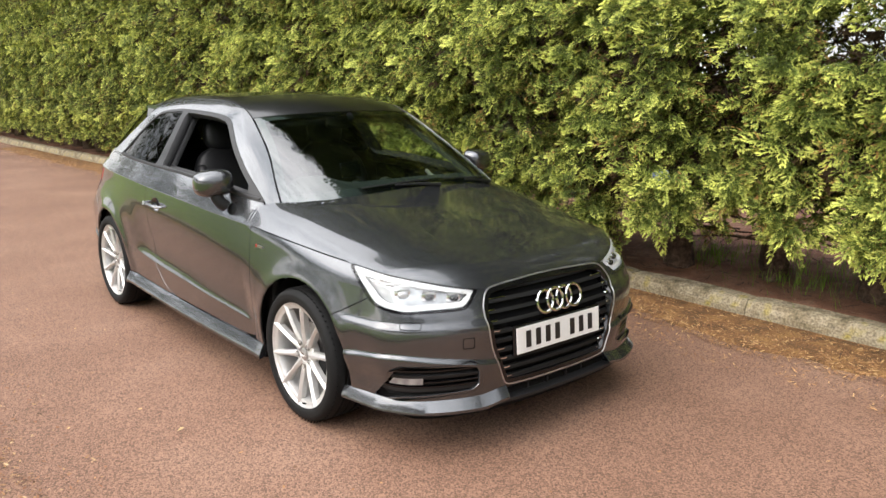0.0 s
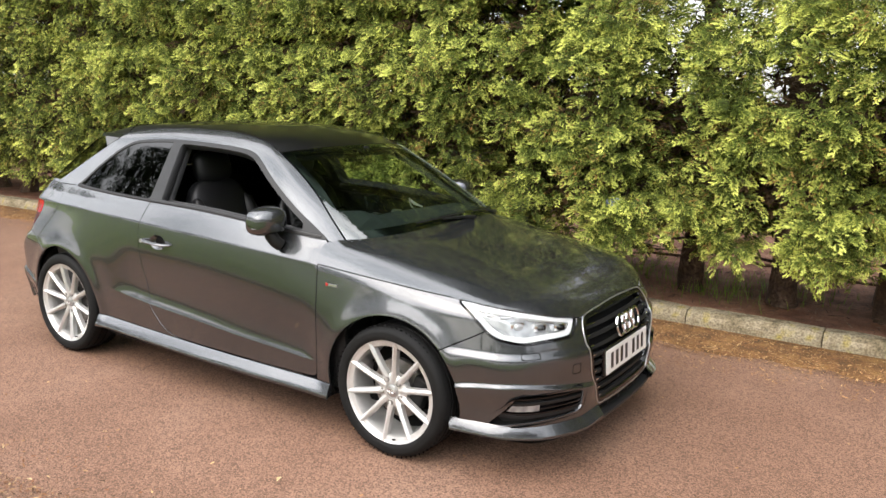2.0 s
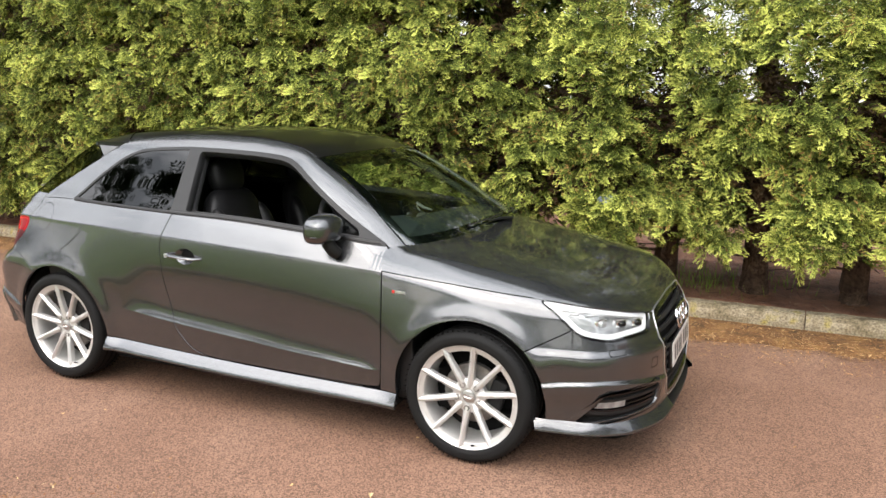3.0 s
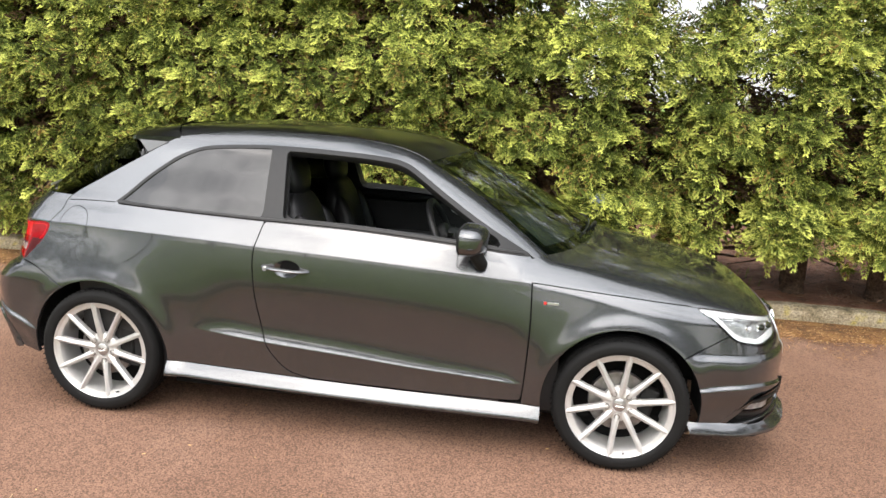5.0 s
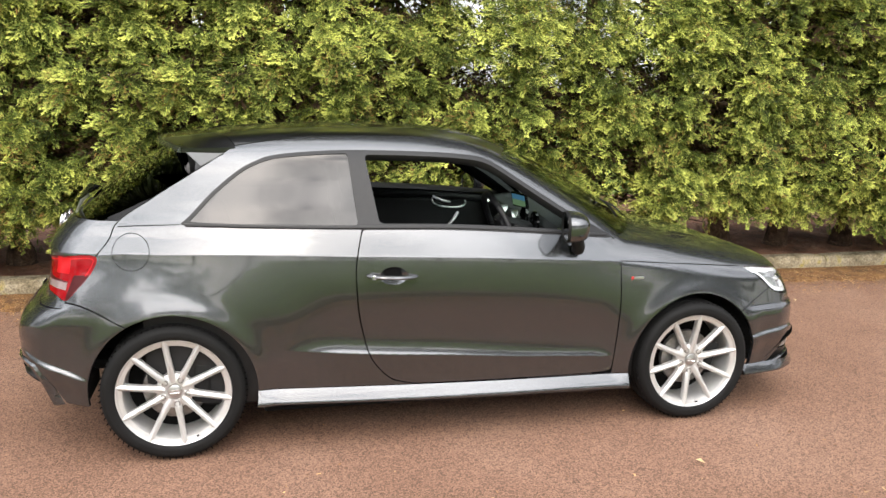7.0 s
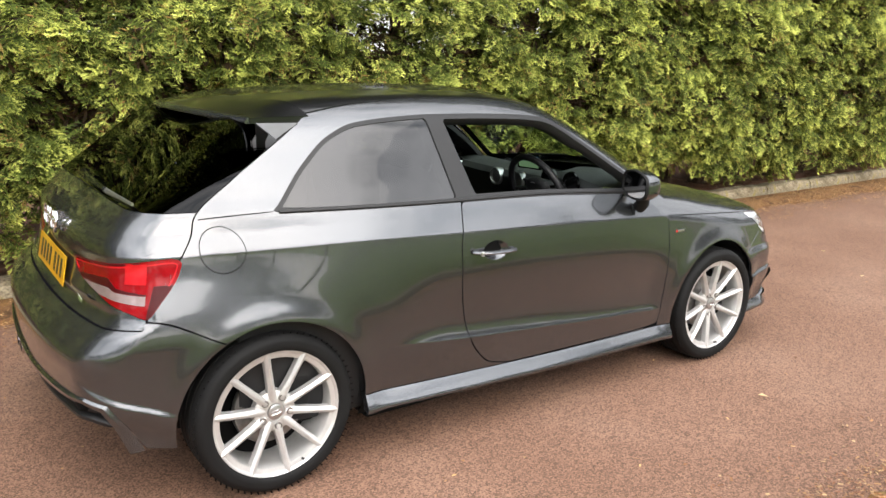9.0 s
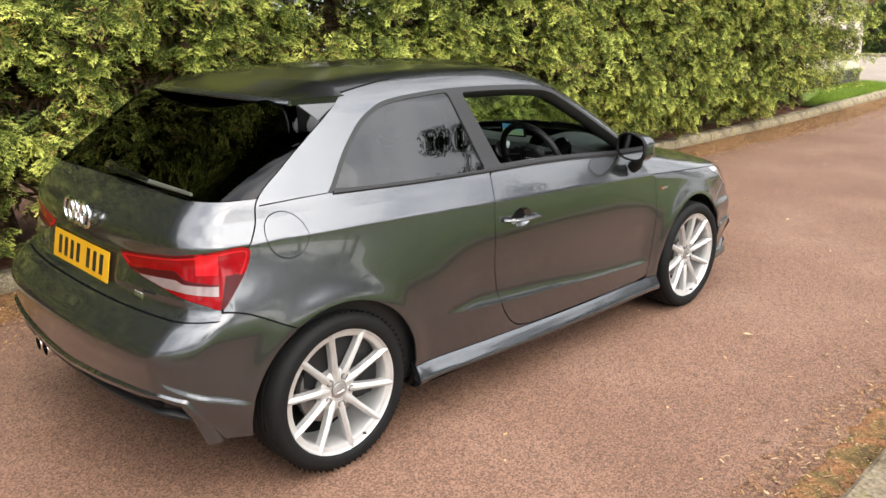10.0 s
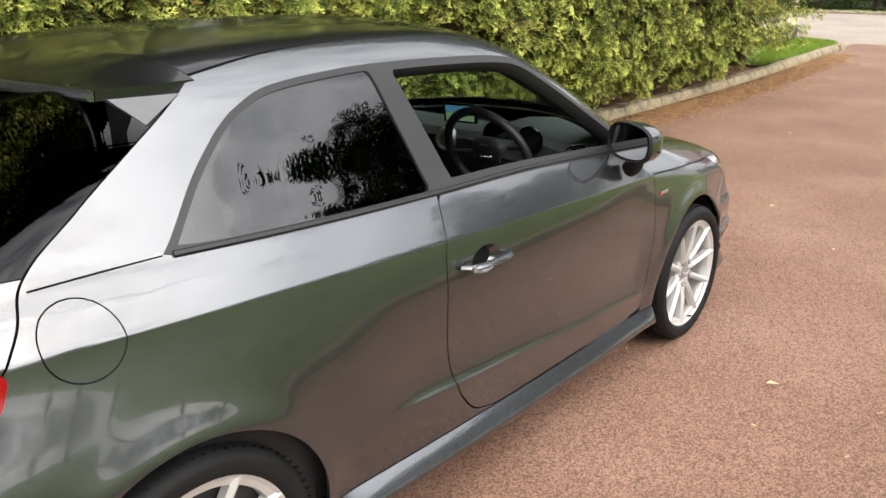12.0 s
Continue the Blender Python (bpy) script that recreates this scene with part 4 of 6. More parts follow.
screen_ob = panel("windscreen", screen_p, GLASS_CLEAR, car, both=True, depth=0, even=True, flat=.45, label="clear curved windscreen")
frit = cuts(across(.15, 1.13, 0, 70, dx=.02, dt=1.2, level=-.003), lambda x, y, z: rail_y(x) - np.abs(y) - .008, lambda x, y, z: x - screen_top(np.abs(y)) - .005, lambda x, y, z: screen_foot(np.abs(y)) + .018 - x,
            lambda x, y, z: np.maximum(np.maximum(np.abs(y) - rail_y(x) + .05, x - screen_foot(np.abs(y)) + .055), screen_top(np.abs(y)) + .04 - x))
panel("screen_border", frit, GLOSS_BLACK, screen_ob, both=True, depth=0, label="black printed glass border")
fb = panel("front_bumper", bumper_pf, PAINT, car, both=True, depth=.018)
tailgate = panel("tailgate", gate_p, PAINT, car, both=True)
panel("rear_window", rear_glass_p, GLASS_REAR, tailgate, both=True, depth=0, even=True, flat=1.0, upright=.12, edge_pow=14, turn_in=.6, label="near-black tinted rear window")
# Added black sheets take the place of the deep shade below the spoiler ends.
for left in (False, True):
    panel("shade_filler", web_p, MATT_BLACK, tailgate, left=left, depth=0, lift=-.010, label="black filler standing in for the shade under the spoiler")
rb = panel("rear_bumper", bumper_pr, PAINT, car, both=True, depth=.018)

# dark inner shell behind the gaps
inner = cuts(across(-1.5, 1.6, 20, 118, dx=.04, dt=2, level=-.02), lambda x, y, z: -dlo_o(x, z) - .01, arch(AXLE, ARCH_R + .004), arch(-AXLE, ARCH_R + .004), lambda x, y, z: np.maximum(np.abs(y) - rail_y(x), .93 - z), lambda x, y, z: np.where(x > .7, .90 - z, 1))
panel("inner_shell", inner, DARK, car, both=True, depth=0)
panel("inner_nose", cuts(around(1.0, 1, 0, 84, .17, .72, 3, .03, level=-.022), arch(AXLE, ARCH_R + .004), lambda x, y, z: -head_o(nose_u(x, y), z) + .02, lambda x, y, z: -grille_o(y, z) + .02, lambda x, y, z: -fog_o(nose_u(x, y), z) + .01), DARK, car, both=True, depth=0)
panel("inner_tail", cuts(around(-1.0, -1, 0, 84, .42, 1.04, 3, .03, level=-.022), arch(-AXLE, ARCH_R + .004)), DARK, car, both=True, depth=0)
part("floor_pan", box(2.9, 1.45, .03, pose(.10, 0, .21), .01), DARK, car)
# Unseen wider slab, added to deepen the shadow on the road below.
part("underbody", box(1.72, 1.60, .03, pose(0, 0, .195), .01), DARK, car)

# ---- window frames and glass ----
def pane_front(x, y, z):
    return np.minimum(dlo_o(x, z) - .020, np.minimum(x + .366 + .159 * (z - 1.15), .665 - x - .62 * (z - .95)))


def pane_rear(x, y, z):
    return np.minimum(dlo_o(x, z) - .015, -.452 - x - .092 * (z - 1.15))


glass_side = across(-1.25, .84, 30, 72, dx=.02, dt=.7)
trim_p = cuts(glass_side, lambda x, y, z: dlo_o(x, z) - .0005, lambda x, y, z: -pane_front(x, y, z), lambda x, y, z: -pane_rear(x, y, z))
rear_pane = cuts(glass_side, lambda x, y, z: pane_rear(x, y, z) + .004)
for left in (False, True):
    panel("window_trim", trim_p, TRIM, car, left=left, depth=.045, lift=.003, label="satin black window surround")
    panel("quarter_window", rear_pane, GLASS_DARK, car, left=left, depth=0, lift=-.003, even=True, upright=.27, label="dark tinted rear side window")

# cabin lining
lining = cuts(across(-1.35, .95, 0, 118, dx=.04, dt=2, level=-.055), lambda x, y, z: -np.maximum(pane_front(x, y, z), pane_rear(x, y, z)) - .004,
              lambda x, y, z: np.maximum(screen_top(np.abs(y)) - x - .03, np.abs(y) - rail_y(x) + .035))
panel("cabin_lining", lining, CABIN, car, both=True, depth=.03)



# ---- wheels ----
def build_wheel():
    """Ten-spoke alloy with a low tyre; axle along y, outer face to -y."""
    wheel = empty("wheel", car)
    R = TYRE_R
    prof = [(.222, .085), (.238, .100), (.262, .108), (.285, .103), (.297, .088), (R - .001, .070), (R, .048), (R - .007, .046), (R - .007, .038), (R, .036),
            (R, .006), (R - .007, .004), (R - .007, -.004), (R, -.006), (R, -.036), (R - .007, -.038), (R - .007, -.046), (R, -.048), (R - .001, -.070),
            (.297, -.088), (.285, -.103), (.273, -.1075), (.268, -.1065), (.262, -.108), (.247, -.1045), (.242, -.100), (.238, -.092), (.222, -.075)]
    part("tyre", turned(prof, 72, True), RUBBER, wheel, "black low-profile tyre", True)
    bm = bmesh.new()
    for k in range(72):    # shoulder sipes
        a = 2 * math.pi * k / 72
        for s in (-1, 1):
            box(.004, .026, .004, Matrix.Rotation(a, 4, "Y") @ pose(0, s * .080, R - .0065, s * 38, 0, 18 * s), bm=bm)
    tagged(part("tread", bm, DARK, wheel), kind="stuff")
    rim = [(.2445, -.0975), (.246, -.094), (.243, -.088), (.2415, -.0925), (.2385, -.0965), (.233, -.0945), (.229, -.089), (.2235, -.0875), (.2125, -.084), (.2095, -.078), (.208, -.05), (.206, .0), (.206, .07), (.221, .085)]
    part("rim", turned(rim, 72), ALLOY, wheel, "silver alloy rim", True)
    for k in range(10):
        bm = bmesh.new()
        rows = []
        for u, r in ((0, .040), (.15, .062), (.4, .105), (.7, .165), (.88, .208), (1, .239)):
            w = .0185 - .0035 * math.sin(u * 3.1) - .0045 * u
            y = -.066 - .027 * u ** .8
            rows.append([bm.verts.new(p) for p in ((-w, y + .030, r), (-w * .95, y + .006, r), (-w * .22, y - .004, r), (w * .22, y - .004, r), (w * .95, y + .006, r), (w, y + .030, r))])
        for p, q in zip(rows, rows[1:]):
            for j in range(5):
                bm.faces.new((p[j], q[j], q[j + 1], p[j + 1]))
            bm.faces.new((p[5], q[5], q[0], p[0]))
        bmesh.ops.recalc_face_normals(bm, faces=bm.faces[:])
        bmesh.ops.transform(bm, matrix=Matrix.Rotation(2 * math.pi * k / 10, 4, "Y"), verts=bm.verts[:])
        part("spoke", bm, ALLOY, wheel, smooth=True)
    part("hub", turned([(.0, -.062), (.033, -.062), (.036, -.068), (.066, -.066), (.078, -.058), (.080, -.03)], 40), ALLOY, wheel, smooth=True)
    part("centre_cap", turned([(0, -.0725), (.024, -.0725), (.0285, -.0700), (.0295, -.064)], 32), SATIN, wheel, "grey hub cap", True)
    bm = bmesh.new()
    for k in range(4):
        tube([(.0085 * math.cos(a) + (k - 1.5) * .0085, -.0738, .0085 * math.sin(a) * .8) for a in np.linspace(0, 6.28, 13)[:-1]], .0011, 5, True, bm)
    part("cap_badge", bm, CHROME, wheel)
    for k in range(5):
        a = 2 * math.pi * (k + .5) / 5
        bm = turned([(0, -.071), (.0065, -.071), (.0085, -.0695), (.0085, -.064)], 6)
        join(bm, turned([(.0088, -.0742), (.0125, -.0748), (.0140, -.064)], 14))
        bmesh.ops.translate(bm, vec=(.056 * math.sin(a), 0, .056 * math.cos(a)), verts=bm.verts[:])
        part("wheel_bolt", bm, STEEL, wheel)
    part("brake_disc", turned([(.06, -.018), (.135, -.018), (.138, -.012), (.138, .004), (.06, .004)], 48), STEEL, wheel, "worn steel brake disc", True)
    part("caliper", box(.075, .06, .15, pose(.115, -.012, .02, 0, 12, 0), .012), MATT_BLACK, wheel)
    part("valve", tube([(.06, -.088, -.212), (.058, -.106, -.206)], .004, 6), MATT_BLACK, wheel)
    part("barrel_back", turned([(0, .05), (.212, .055)], 36), DARK, wheel)
    return wheel


wheel = build_wheel()
first = True
for ax, turn in ((AXLE, 6.5), (-AXLE, -8.6)):
    for s in (-1, 1):
        m = pose(ax, s * .734, TYRE_R) @ (Matrix.Rotation(math.pi, 4, "Z") if s > 0 else Matrix.Identity(4)) @ Matrix.Rotation(radians(turn), 4, "Y")
        if first:
            wheel.matrix_basis, first = m, False
        else:
            copy_thing(wheel, m)
        # arch liner
        bm = bmesh.new()
        rows = []
        for y in (.785, .76, .62, .50):
            rows.append([bm.verts.new((ax + (ARCH_R + .002) * math.cos(a), s * y, TYRE_R + (ARCH_R + .002) * math.sin(a))) for a in np.linspace(-.10, math.pi + .10, 40)])
        for p, q in zip(rows, rows[1:]):
            for j in range(39):
                bm.faces.new((p[j], p[j + 1], q[j + 1], q[j]))
        part("arch_liner", bm, MATT_BLACK, car, smooth=True)
        part("arch_back", box(.66, .02, .42, pose(ax, s * .51, .40), .005), DARK, car)


def blob(sx, sy, sz, m, power=2.6, nu=28, nv=18, cut=None):
    """A rounded body; cut keeps the part above (+) or below (-) a level."""
    bm = bmesh.new()
    sg = lambda v, p: math.copysign(abs(v) ** p, v)
    e = 2 / power
    rows = []
    for j in range(nv + 1):
        v = -math.pi / 2 + math.pi * j / nv
        rows.append([bm.verts.new((sx * sg(math.cos(v), e) * sg(math.cos(2 * math.pi * i / nu), e), sy * sg(math.cos(v), e) * sg(math.sin(2 * math.pi * i / nu), e), sz * sg(math.sin(v), e))) for i in range(nu)])
    for p, q in zip(rows, rows[1:]):
        for i in range(nu):
            bm.faces.new((p[i], p[(i + 1) % nu], q[(i + 1) % nu], q[i]))
    bmesh.ops.remove_doubles(bm, verts=bm.verts[:], dist=1e-5)
    if cut is not None:
        lev, keep_up = cut
        bmesh.ops.bisect_plane(bm, geom=bm.verts[:] + bm.edges[:] + bm.faces[:], plane_co=(0, 0, lev), plane_no=(0, 0, 1), clear_inner=keep_up, clear_outer=not keep_up)
        bmesh.ops.holes_fill(bm, edges=bm.edges[:])
    bmesh.ops.recalc_face_normals(bm, faces=bm.faces[:])
    bmesh.ops.transform(bm, matrix=m, verts=bm.verts[:])
    return bm


# ---- lamps ----
def ring_of(patch, sd, lo, hi):
    return cuts(patch, lambda x, y, z: sd(x, y, z) - lo, lambda x, y, z: hi - sd(x, y, z))


head_sd = lambda x, y, z: head_o(nose_u(x, y), z)
fine = around(1.0, 1, 18, 58, .58, .775, .6, .006)
deep = around(1.0, 1, 18, 58, .58, .775, .8, .008, level=-.045)
mid = around(1.0, 1, 18, 58, .58, .775, .6, .006, level=-.014)
for left in (False, True):
    hl = panel("headlight", cuts(deep, lambda x, y, z: head_sd(x, y, z) + .004, lambda x, y, z: hood_edge(nose_u(x, y)) - .012 - z), REFLECTOR, car, left=left, depth=0, label="clear glass headlight with a white light guide")
    panel("bezel", clip(ring_of(fine, head_sd, -.001, .006), lambda x, y, z: hood_edge(nose_u(x, y)) - z - .03), GLOSS_BLACK, hl, left=left, depth=.03)
    low = lambda x, y, z: .650 + .055 * (nose_u(x, y) / DEG - 25) / 29 - z
    panel("light_guide", cuts(mid, lambda x, y, z: head_sd(x, y, z) - .007, lambda x, y, z: .027 - head_sd(x, y, z), lambda x, y, z: np.maximum(low(x, y, z), nose_u(x, y) - 46 * DEG)), LAMP_WHITE, hl, left=left, depth=.02, label="frosted white light guide")
    panel("upper_guide", cuts(mid, lambda x, y, z: head_sd(x, y, z) - .008, lambda x, y, z: .022 - head_sd(x, y, z), lambda x, y, z: -low(x, y, z)), LAMP_WHITE, hl, left=left, depth=.02)
    ys = 1 if left else -1
    for y0, x0, z0, w0 in ((.645, 1.755, .668, .040), (.565, 1.822, .658, .036), (.48, 1.872, .650, .034)):
        part("lamp_module", box(.05, w0 * 1.7, w0, pose(x0, ys * y0, z0, 0, 6, ys * 32), .008, 2), CHROME, hl, smooth=True)
        part("lamp_lens", blob(.014, w0 * .55, w0 * .36, pose(x0 + .024, ys * (y0 + .012), z0, 0, 6, ys * 32), 2.6, 20, 12), GLOSS_BLACK if w0 < .04 else REFLECTOR, hl, smooth=True)
    for k in range(3):
        panel("lamp_fin", cuts(mid, lambda x, y, z: head_sd(x, y, z) - .02, lambda x, y, z: .0018 - np.abs(z - .700 - .012 * k - .10 * (nose_u(x, y) - .62))), SATIN, hl, left=left, depth=.03)
    cover = panel("cover", clip(fine, lambda x, y, z: head_sd(x, y, z) - .002), GLASS_LAMP, hl, left=left, depth=0)
    cover.visible_shadow = False

lamp_sd = lambda x, y, z: lamp_o(tail_u(x, y), z)
tl = around(-1.0, -1, 18, 60, .69, .93, .6, .006)
for left in (False, True):
    lamp = panel("tail_light", clip(tl, lamp_sd), LAMP_RED, tailgate, left=left, depth=.02, label="red tail light with a clear lower band")
    u = lambda x, y: tail_u(x, y) / DEG
    band_top = lambda x, y: np.interp(u(x, y), [26, 41, 42.5, 50], [.786, .803, .793, .786])
    strip = cuts(tl, lambda x, y, z: lamp_sd(x, y, z) - .002, lambda x, y, z: z - np.interp(u(x, y), [26, 32, 41, 49], [.784, .768, .770, .758]), lambda x, y, z: band_top(x, y) - z, lambda x, y, z: 49.3 - u(x, y))
    panel("clear_band", strip, LAMP_CLEAR, lamp, left=left, depth=.006, lift=.002)
    square = cuts(tl, lambda x, y, z: u(x, y) - 45.0, lambda x, y, z: 49.2 - u(x, y), lambda x, y, z: .888 - z, lambda x, y, z: z - .822)
    panel("lens_square", square, LAMP_PINK, lamp, left=left, depth=.004, lift=.0012)
    hoop = ring_of(tl, lamp_sd, .010, .014)
    panel("light_hoop", clip(hoop, lambda x, y, z: z - .815), LAMP_PINK, lamp, left=left, depth=.004, lift=.0016)
    end = cuts(tl, lambda x, y, z: lamp_sd(x, y, z) - .001, lambda x, y, z: u(x, y) - 50.2 - 9 * (z - .78), lambda x, y, z: .818 - z)
    panel("dark_end", end, LAMP_DARK_RED, lamp, left=left, depth=.004, lift=.0015)
    inner_red = cuts(tl, lambda x, y, z: lamp_sd(x, y, z) - .003, lambda x, y, z: z - band_top(x, y) - .001, lambda x, y, z: np.interp(u(x, y), [27, 40.8, 43, 49.5], [.804, .832, .806, .792]) - z, lambda x, y, z: 49.3 - u(x, y))
    panel("lamp_edge", cuts(tl, lambda x, y, z: lamp_sd(x, y, z) - .0015, lambda x, y, z: .009 - lamp_sd(x, y, z), lambda x, y, z: z - .84 - .0018 * (u(x, y) - 22), lambda x, y, z: 48 - u(x, y)), LAMP_DARK_RED, lamp, left=left, depth=.004, lift=.0012)
    panel("light_bar", inner_red, LAMP_DARK_RED, lamp, left=left, depth=.004, lift=.0012)

# ---- grille, plates, badges ----
gr = around(1.0, 1, 0, 26, .25, .71, .8, .009)
g_deep = around(1.0, 1, 0, 26, .25, .71, 1.2, .012, level=-.05)
g_mid = around(1.0, 1, 0, 26, .25, .71, .6, .006, level=-.012)
g_sd = lambda x, y, z: grille_o(y, z)
grille = panel("grille", clip(g_deep, lambda x, y, z: g_sd(x, y, z) + .02), DARK, car, both=True, depth=0, label="black radiator grille in a silver frame")
panel("grille_frame", ring_of(gr, g_sd, -.0005, .0042), SATIN, grille, both=True, depth=.03, lift=.003, label="silver frame")
panel("grille_rim", ring_of(gr, g_sd, .0042, .022), GLOSS_BLACK, grille, both=True, depth=.05)
for k in range(10):
    zi = .300 + k * .0405
    panel("grille_slat", cuts(g_mid, lambda x, y, z: g_sd(x, y, z) - .022, lambda x, y, z: .0075 - np.abs(z - zi)), MATT_BLACK, grille, both=True, depth=.02)
    for left in (False, True):
        panel("slat_tip", cuts(g_mid, lambda x, y, z: g_sd(x, y, z) - .024, lambda x, y, z: .0028 - np.abs(z - zi - .006), lambda x, y, z: .058 - g_sd(x, y, z), lambda x, y, z: np.abs(y) - .27), CHROME, grille, left=left, depth=.006, lift=.003)
part("plate_holder", box(.02, .54, .13, pose(2.008, 0, .449, 0, -4, 0), .006), GLOSS_BLACK, grille)


def number_plate(parent, m, mat, label):
    """A plate with plain bars for its characters."""
    pl = part("number_plate", box(.004, .52, .111, m, .0015), mat, parent, label)
    for k in range(7):
        y = -.192 + k * .059 + (.036 if k > 3 else 0)
        part("plate_bar", box(.003, .030, .072, m @ pose(.0018, y, 0), .001), INK, pl)


number_plate(grille, pose(2.024, 0, .449, 0, -4, 0), WHITE_PLATE, "white number plate with black bars")
number_plate(tailgate, pose(-1.797, 0, .775, 0, -11.5, 180), YELLOW_PLATE, "yellow number plate with black bars")


def ring_badge(parent, centre, tilt, size):
    """Four linked chrome rings."""
    for k in range(4):
        m = Matrix.Translation(centre) @ Matrix.Rotation(radians(tilt), 4, "Y")
        pts = [m @ Vector((.002 * (k % 2), (k - 1.5) * .0585 * size + .047 * size * math.cos(a), .047 * size * math.sin(a))) for a in np.linspace(0, 2 * math.pi, 37)[:-1]]
        part("badge_ring", tube(pts, .0068, 8, True), CHROME, parent, smooth=True)


ring_badge(grille, (2.016, 0, .590), -12, 1.0)
ring_badge(tailgate, (-1.788, 0, .932), 6, .9)
for k in range(4):
    part("model_badge", box(.004, .012, .018, pose(-1.792 + .004 * k * 0, -.455 - k * .017, .735, 0, 8, -10), .001), CHROME, tailgate)
    if k < 2:
        part("model_badge", box(.004, .016, .024, pose(-1.792, .47 + k * .022, .735, 0, 8, 10), .001), CHROME, tailgate)
WING_Y = -float(solve_skin(np.array([[.9, 0, .744]]), np.array([[0, -1.0, 0]]), .001)[0][1])
for s in (-1, 1):
    part("wing_badge", box(.012, .003, .013, pose(.871, s * (WING_Y + .001), .744, 0, 0, 0) @ pose(0, 0, 0, 0, 12, 0), .001), RED_INK, car, "small red and silver badge")
    part("wing_badge", box(.050, .003, .011, pose(.905, s * WING_Y, .743), .001), SATIN, car, "small red and silver badge")

# ---- front bumper details ----
WASH = lambda x, y, z: np.maximum(np.abs(nose_u(x, y) - 38.5 * DEG) - .036, np.abs(z - .560) - .012)
TOW = lambda x, y, z: np.maximum(np.abs(nose_u(x, y) - 26.3 * DEG) - .021, np.abs(z - .480) - .021)
fog_sd = lambda x, y, z: fog_o(nose_u(x, y), z)
f_deep = around(1.0, 1, 20, 50, .23, .40, .8, .007, level=-.035)
f_mid = around(1.0, 1, 20, 50, .23, .40, .6, .005, level=-.012)
for left in (False, True):
    fg = panel("fog_grille", clip(f_deep, lambda x, y, z: fog_sd(x, y, z) + .008), MATT_BLACK, fb, left=left, depth=-.035, label="black honeycomb lower grille")
    for zi in (.296, .308, .328, .352, .378):
        panel("fog_slat", cuts(f_mid, lambda x, y, z: fog_sd(x, y, z) - .002, lambda x, y, z: (.006 if zi in (.296, .352) else .003) - np.abs(z - zi)), GLOSS_BLACK if zi not in (.296, .352) else TRIM, fg, left=left, depth=.02)
    lens = cuts(f_mid, lambda x, y, z: fog_sd(x, y, z) - .012, lambda x, y, z: .013 - np.abs(z - .334), lambda x, y, z: nose_u(x, y) - 36 * DEG, lambda x, y, z: 44 * DEG - nose_u(x, y))
    panel("fog_lamp", lens, REFLECTOR, fg, left=left, depth=.01, lift=.001, label="clear fog lamp")
    # blade under the fog grille
    ps = np.radians(np.linspace(17, 56, 40))
    s = 1 if left else -1
    bm = bmesh.new()
    rows = []
    for p in ps:
        o, d = np.array([[1.0, 0, .25]]), np.array([[math.cos(p), -math.sin(p), 0]])
        rise = .06 * float(step(24, 17, math.degrees(p)))
        up_ = solve_skin(o + np.array([[0, 0, .004 + rise * .3]]), d, .001)[0]
        lo_ = solve_skin(o - np.array([[0, 0, .033 - rise * .3]]), d, .036)[0]
        un_ = solve_skin(o - np.array([[0, 0, .062 - rise * .3]]), d, -.02)[0]
        rows.append([bm.verts.new((v[0], v[1] * -s, v[2])) for v in (up_, lo_, lo_ - np.array([0, 0, .012]), un_)])
    for a, b in zip(rows, rows[1:]):
        for j in range(3):
            bm.faces.new((a[j], b[j], b[j + 1], a[j + 1]))
    bmesh.ops.recalc_face_normals(bm, faces=bm.faces[:])
    part("bumper_blade", bm, PAINT, fb, "grey painted lower blade", True)
    # washer cover and towing cover
    wash = cuts(around(1.0, 1, 30, 50, .53, .60, .6, .006), lambda x, y, z: .0012 - WASH(x, y, z), lambda x, y, z: WASH(x, y, z) + .0012)
    panel("washer_gap", wash, DARK, fb, left=left, depth=0, lift=.0006)
tow = cuts(around(1.0, 1, 20, 34, .44, .52, .4, .004), lambda x, y, z: .0012 - TOW(x, y, z), lambda x, y, z: TOW(x, y, z) + .0012)
panel("tow_cover_gap", tow, DARK, fb, depth=0, lift=.0006)
# centre splitter with upright fins
bm = bmesh.new()
rows = []
for p in np.radians(np.linspace(-24, 24, 33)):
    o, d = np.array([[1.0, 0, .26]]), np.array([[math.cos(p), -abs(math.sin(p)), 0]])
    a_, b_, c_ = solve_skin(o, d, -.002)[0], solve_skin(o - np.array([[0, 0, .045]]), d, .012)[0], solve_skin(o - np.array([[0, 0, .065]]), d, -.03)[0]
    rows.append([bm.verts.new((v[0], math.copysign(v[1], p), v[2])) for v in (a_, a_ - np.array([.03, 0, .006]), b_ - np.array([.035, 0, -.008]), b_, b_ - np.array([0, 0, .012]), c_)])
for a, b in zip(rows, rows[1:]):
    for j in range(5):
        bm.faces.new((a[j], b[j], b[j + 1], a[j + 1]))
bmesh.ops.recalc_face_normals(bm, faces=bm.faces[:])
part("splitter", bm, TRIM, fb, "black lower splitter", True)
for y in (-.28, -.17, -.06, .06, .17, .28):
    part("splitter_fin", box(.03, .008, .036, pose(2.005 - .35 * y * y, y, .24), .002), TRIM, fb)

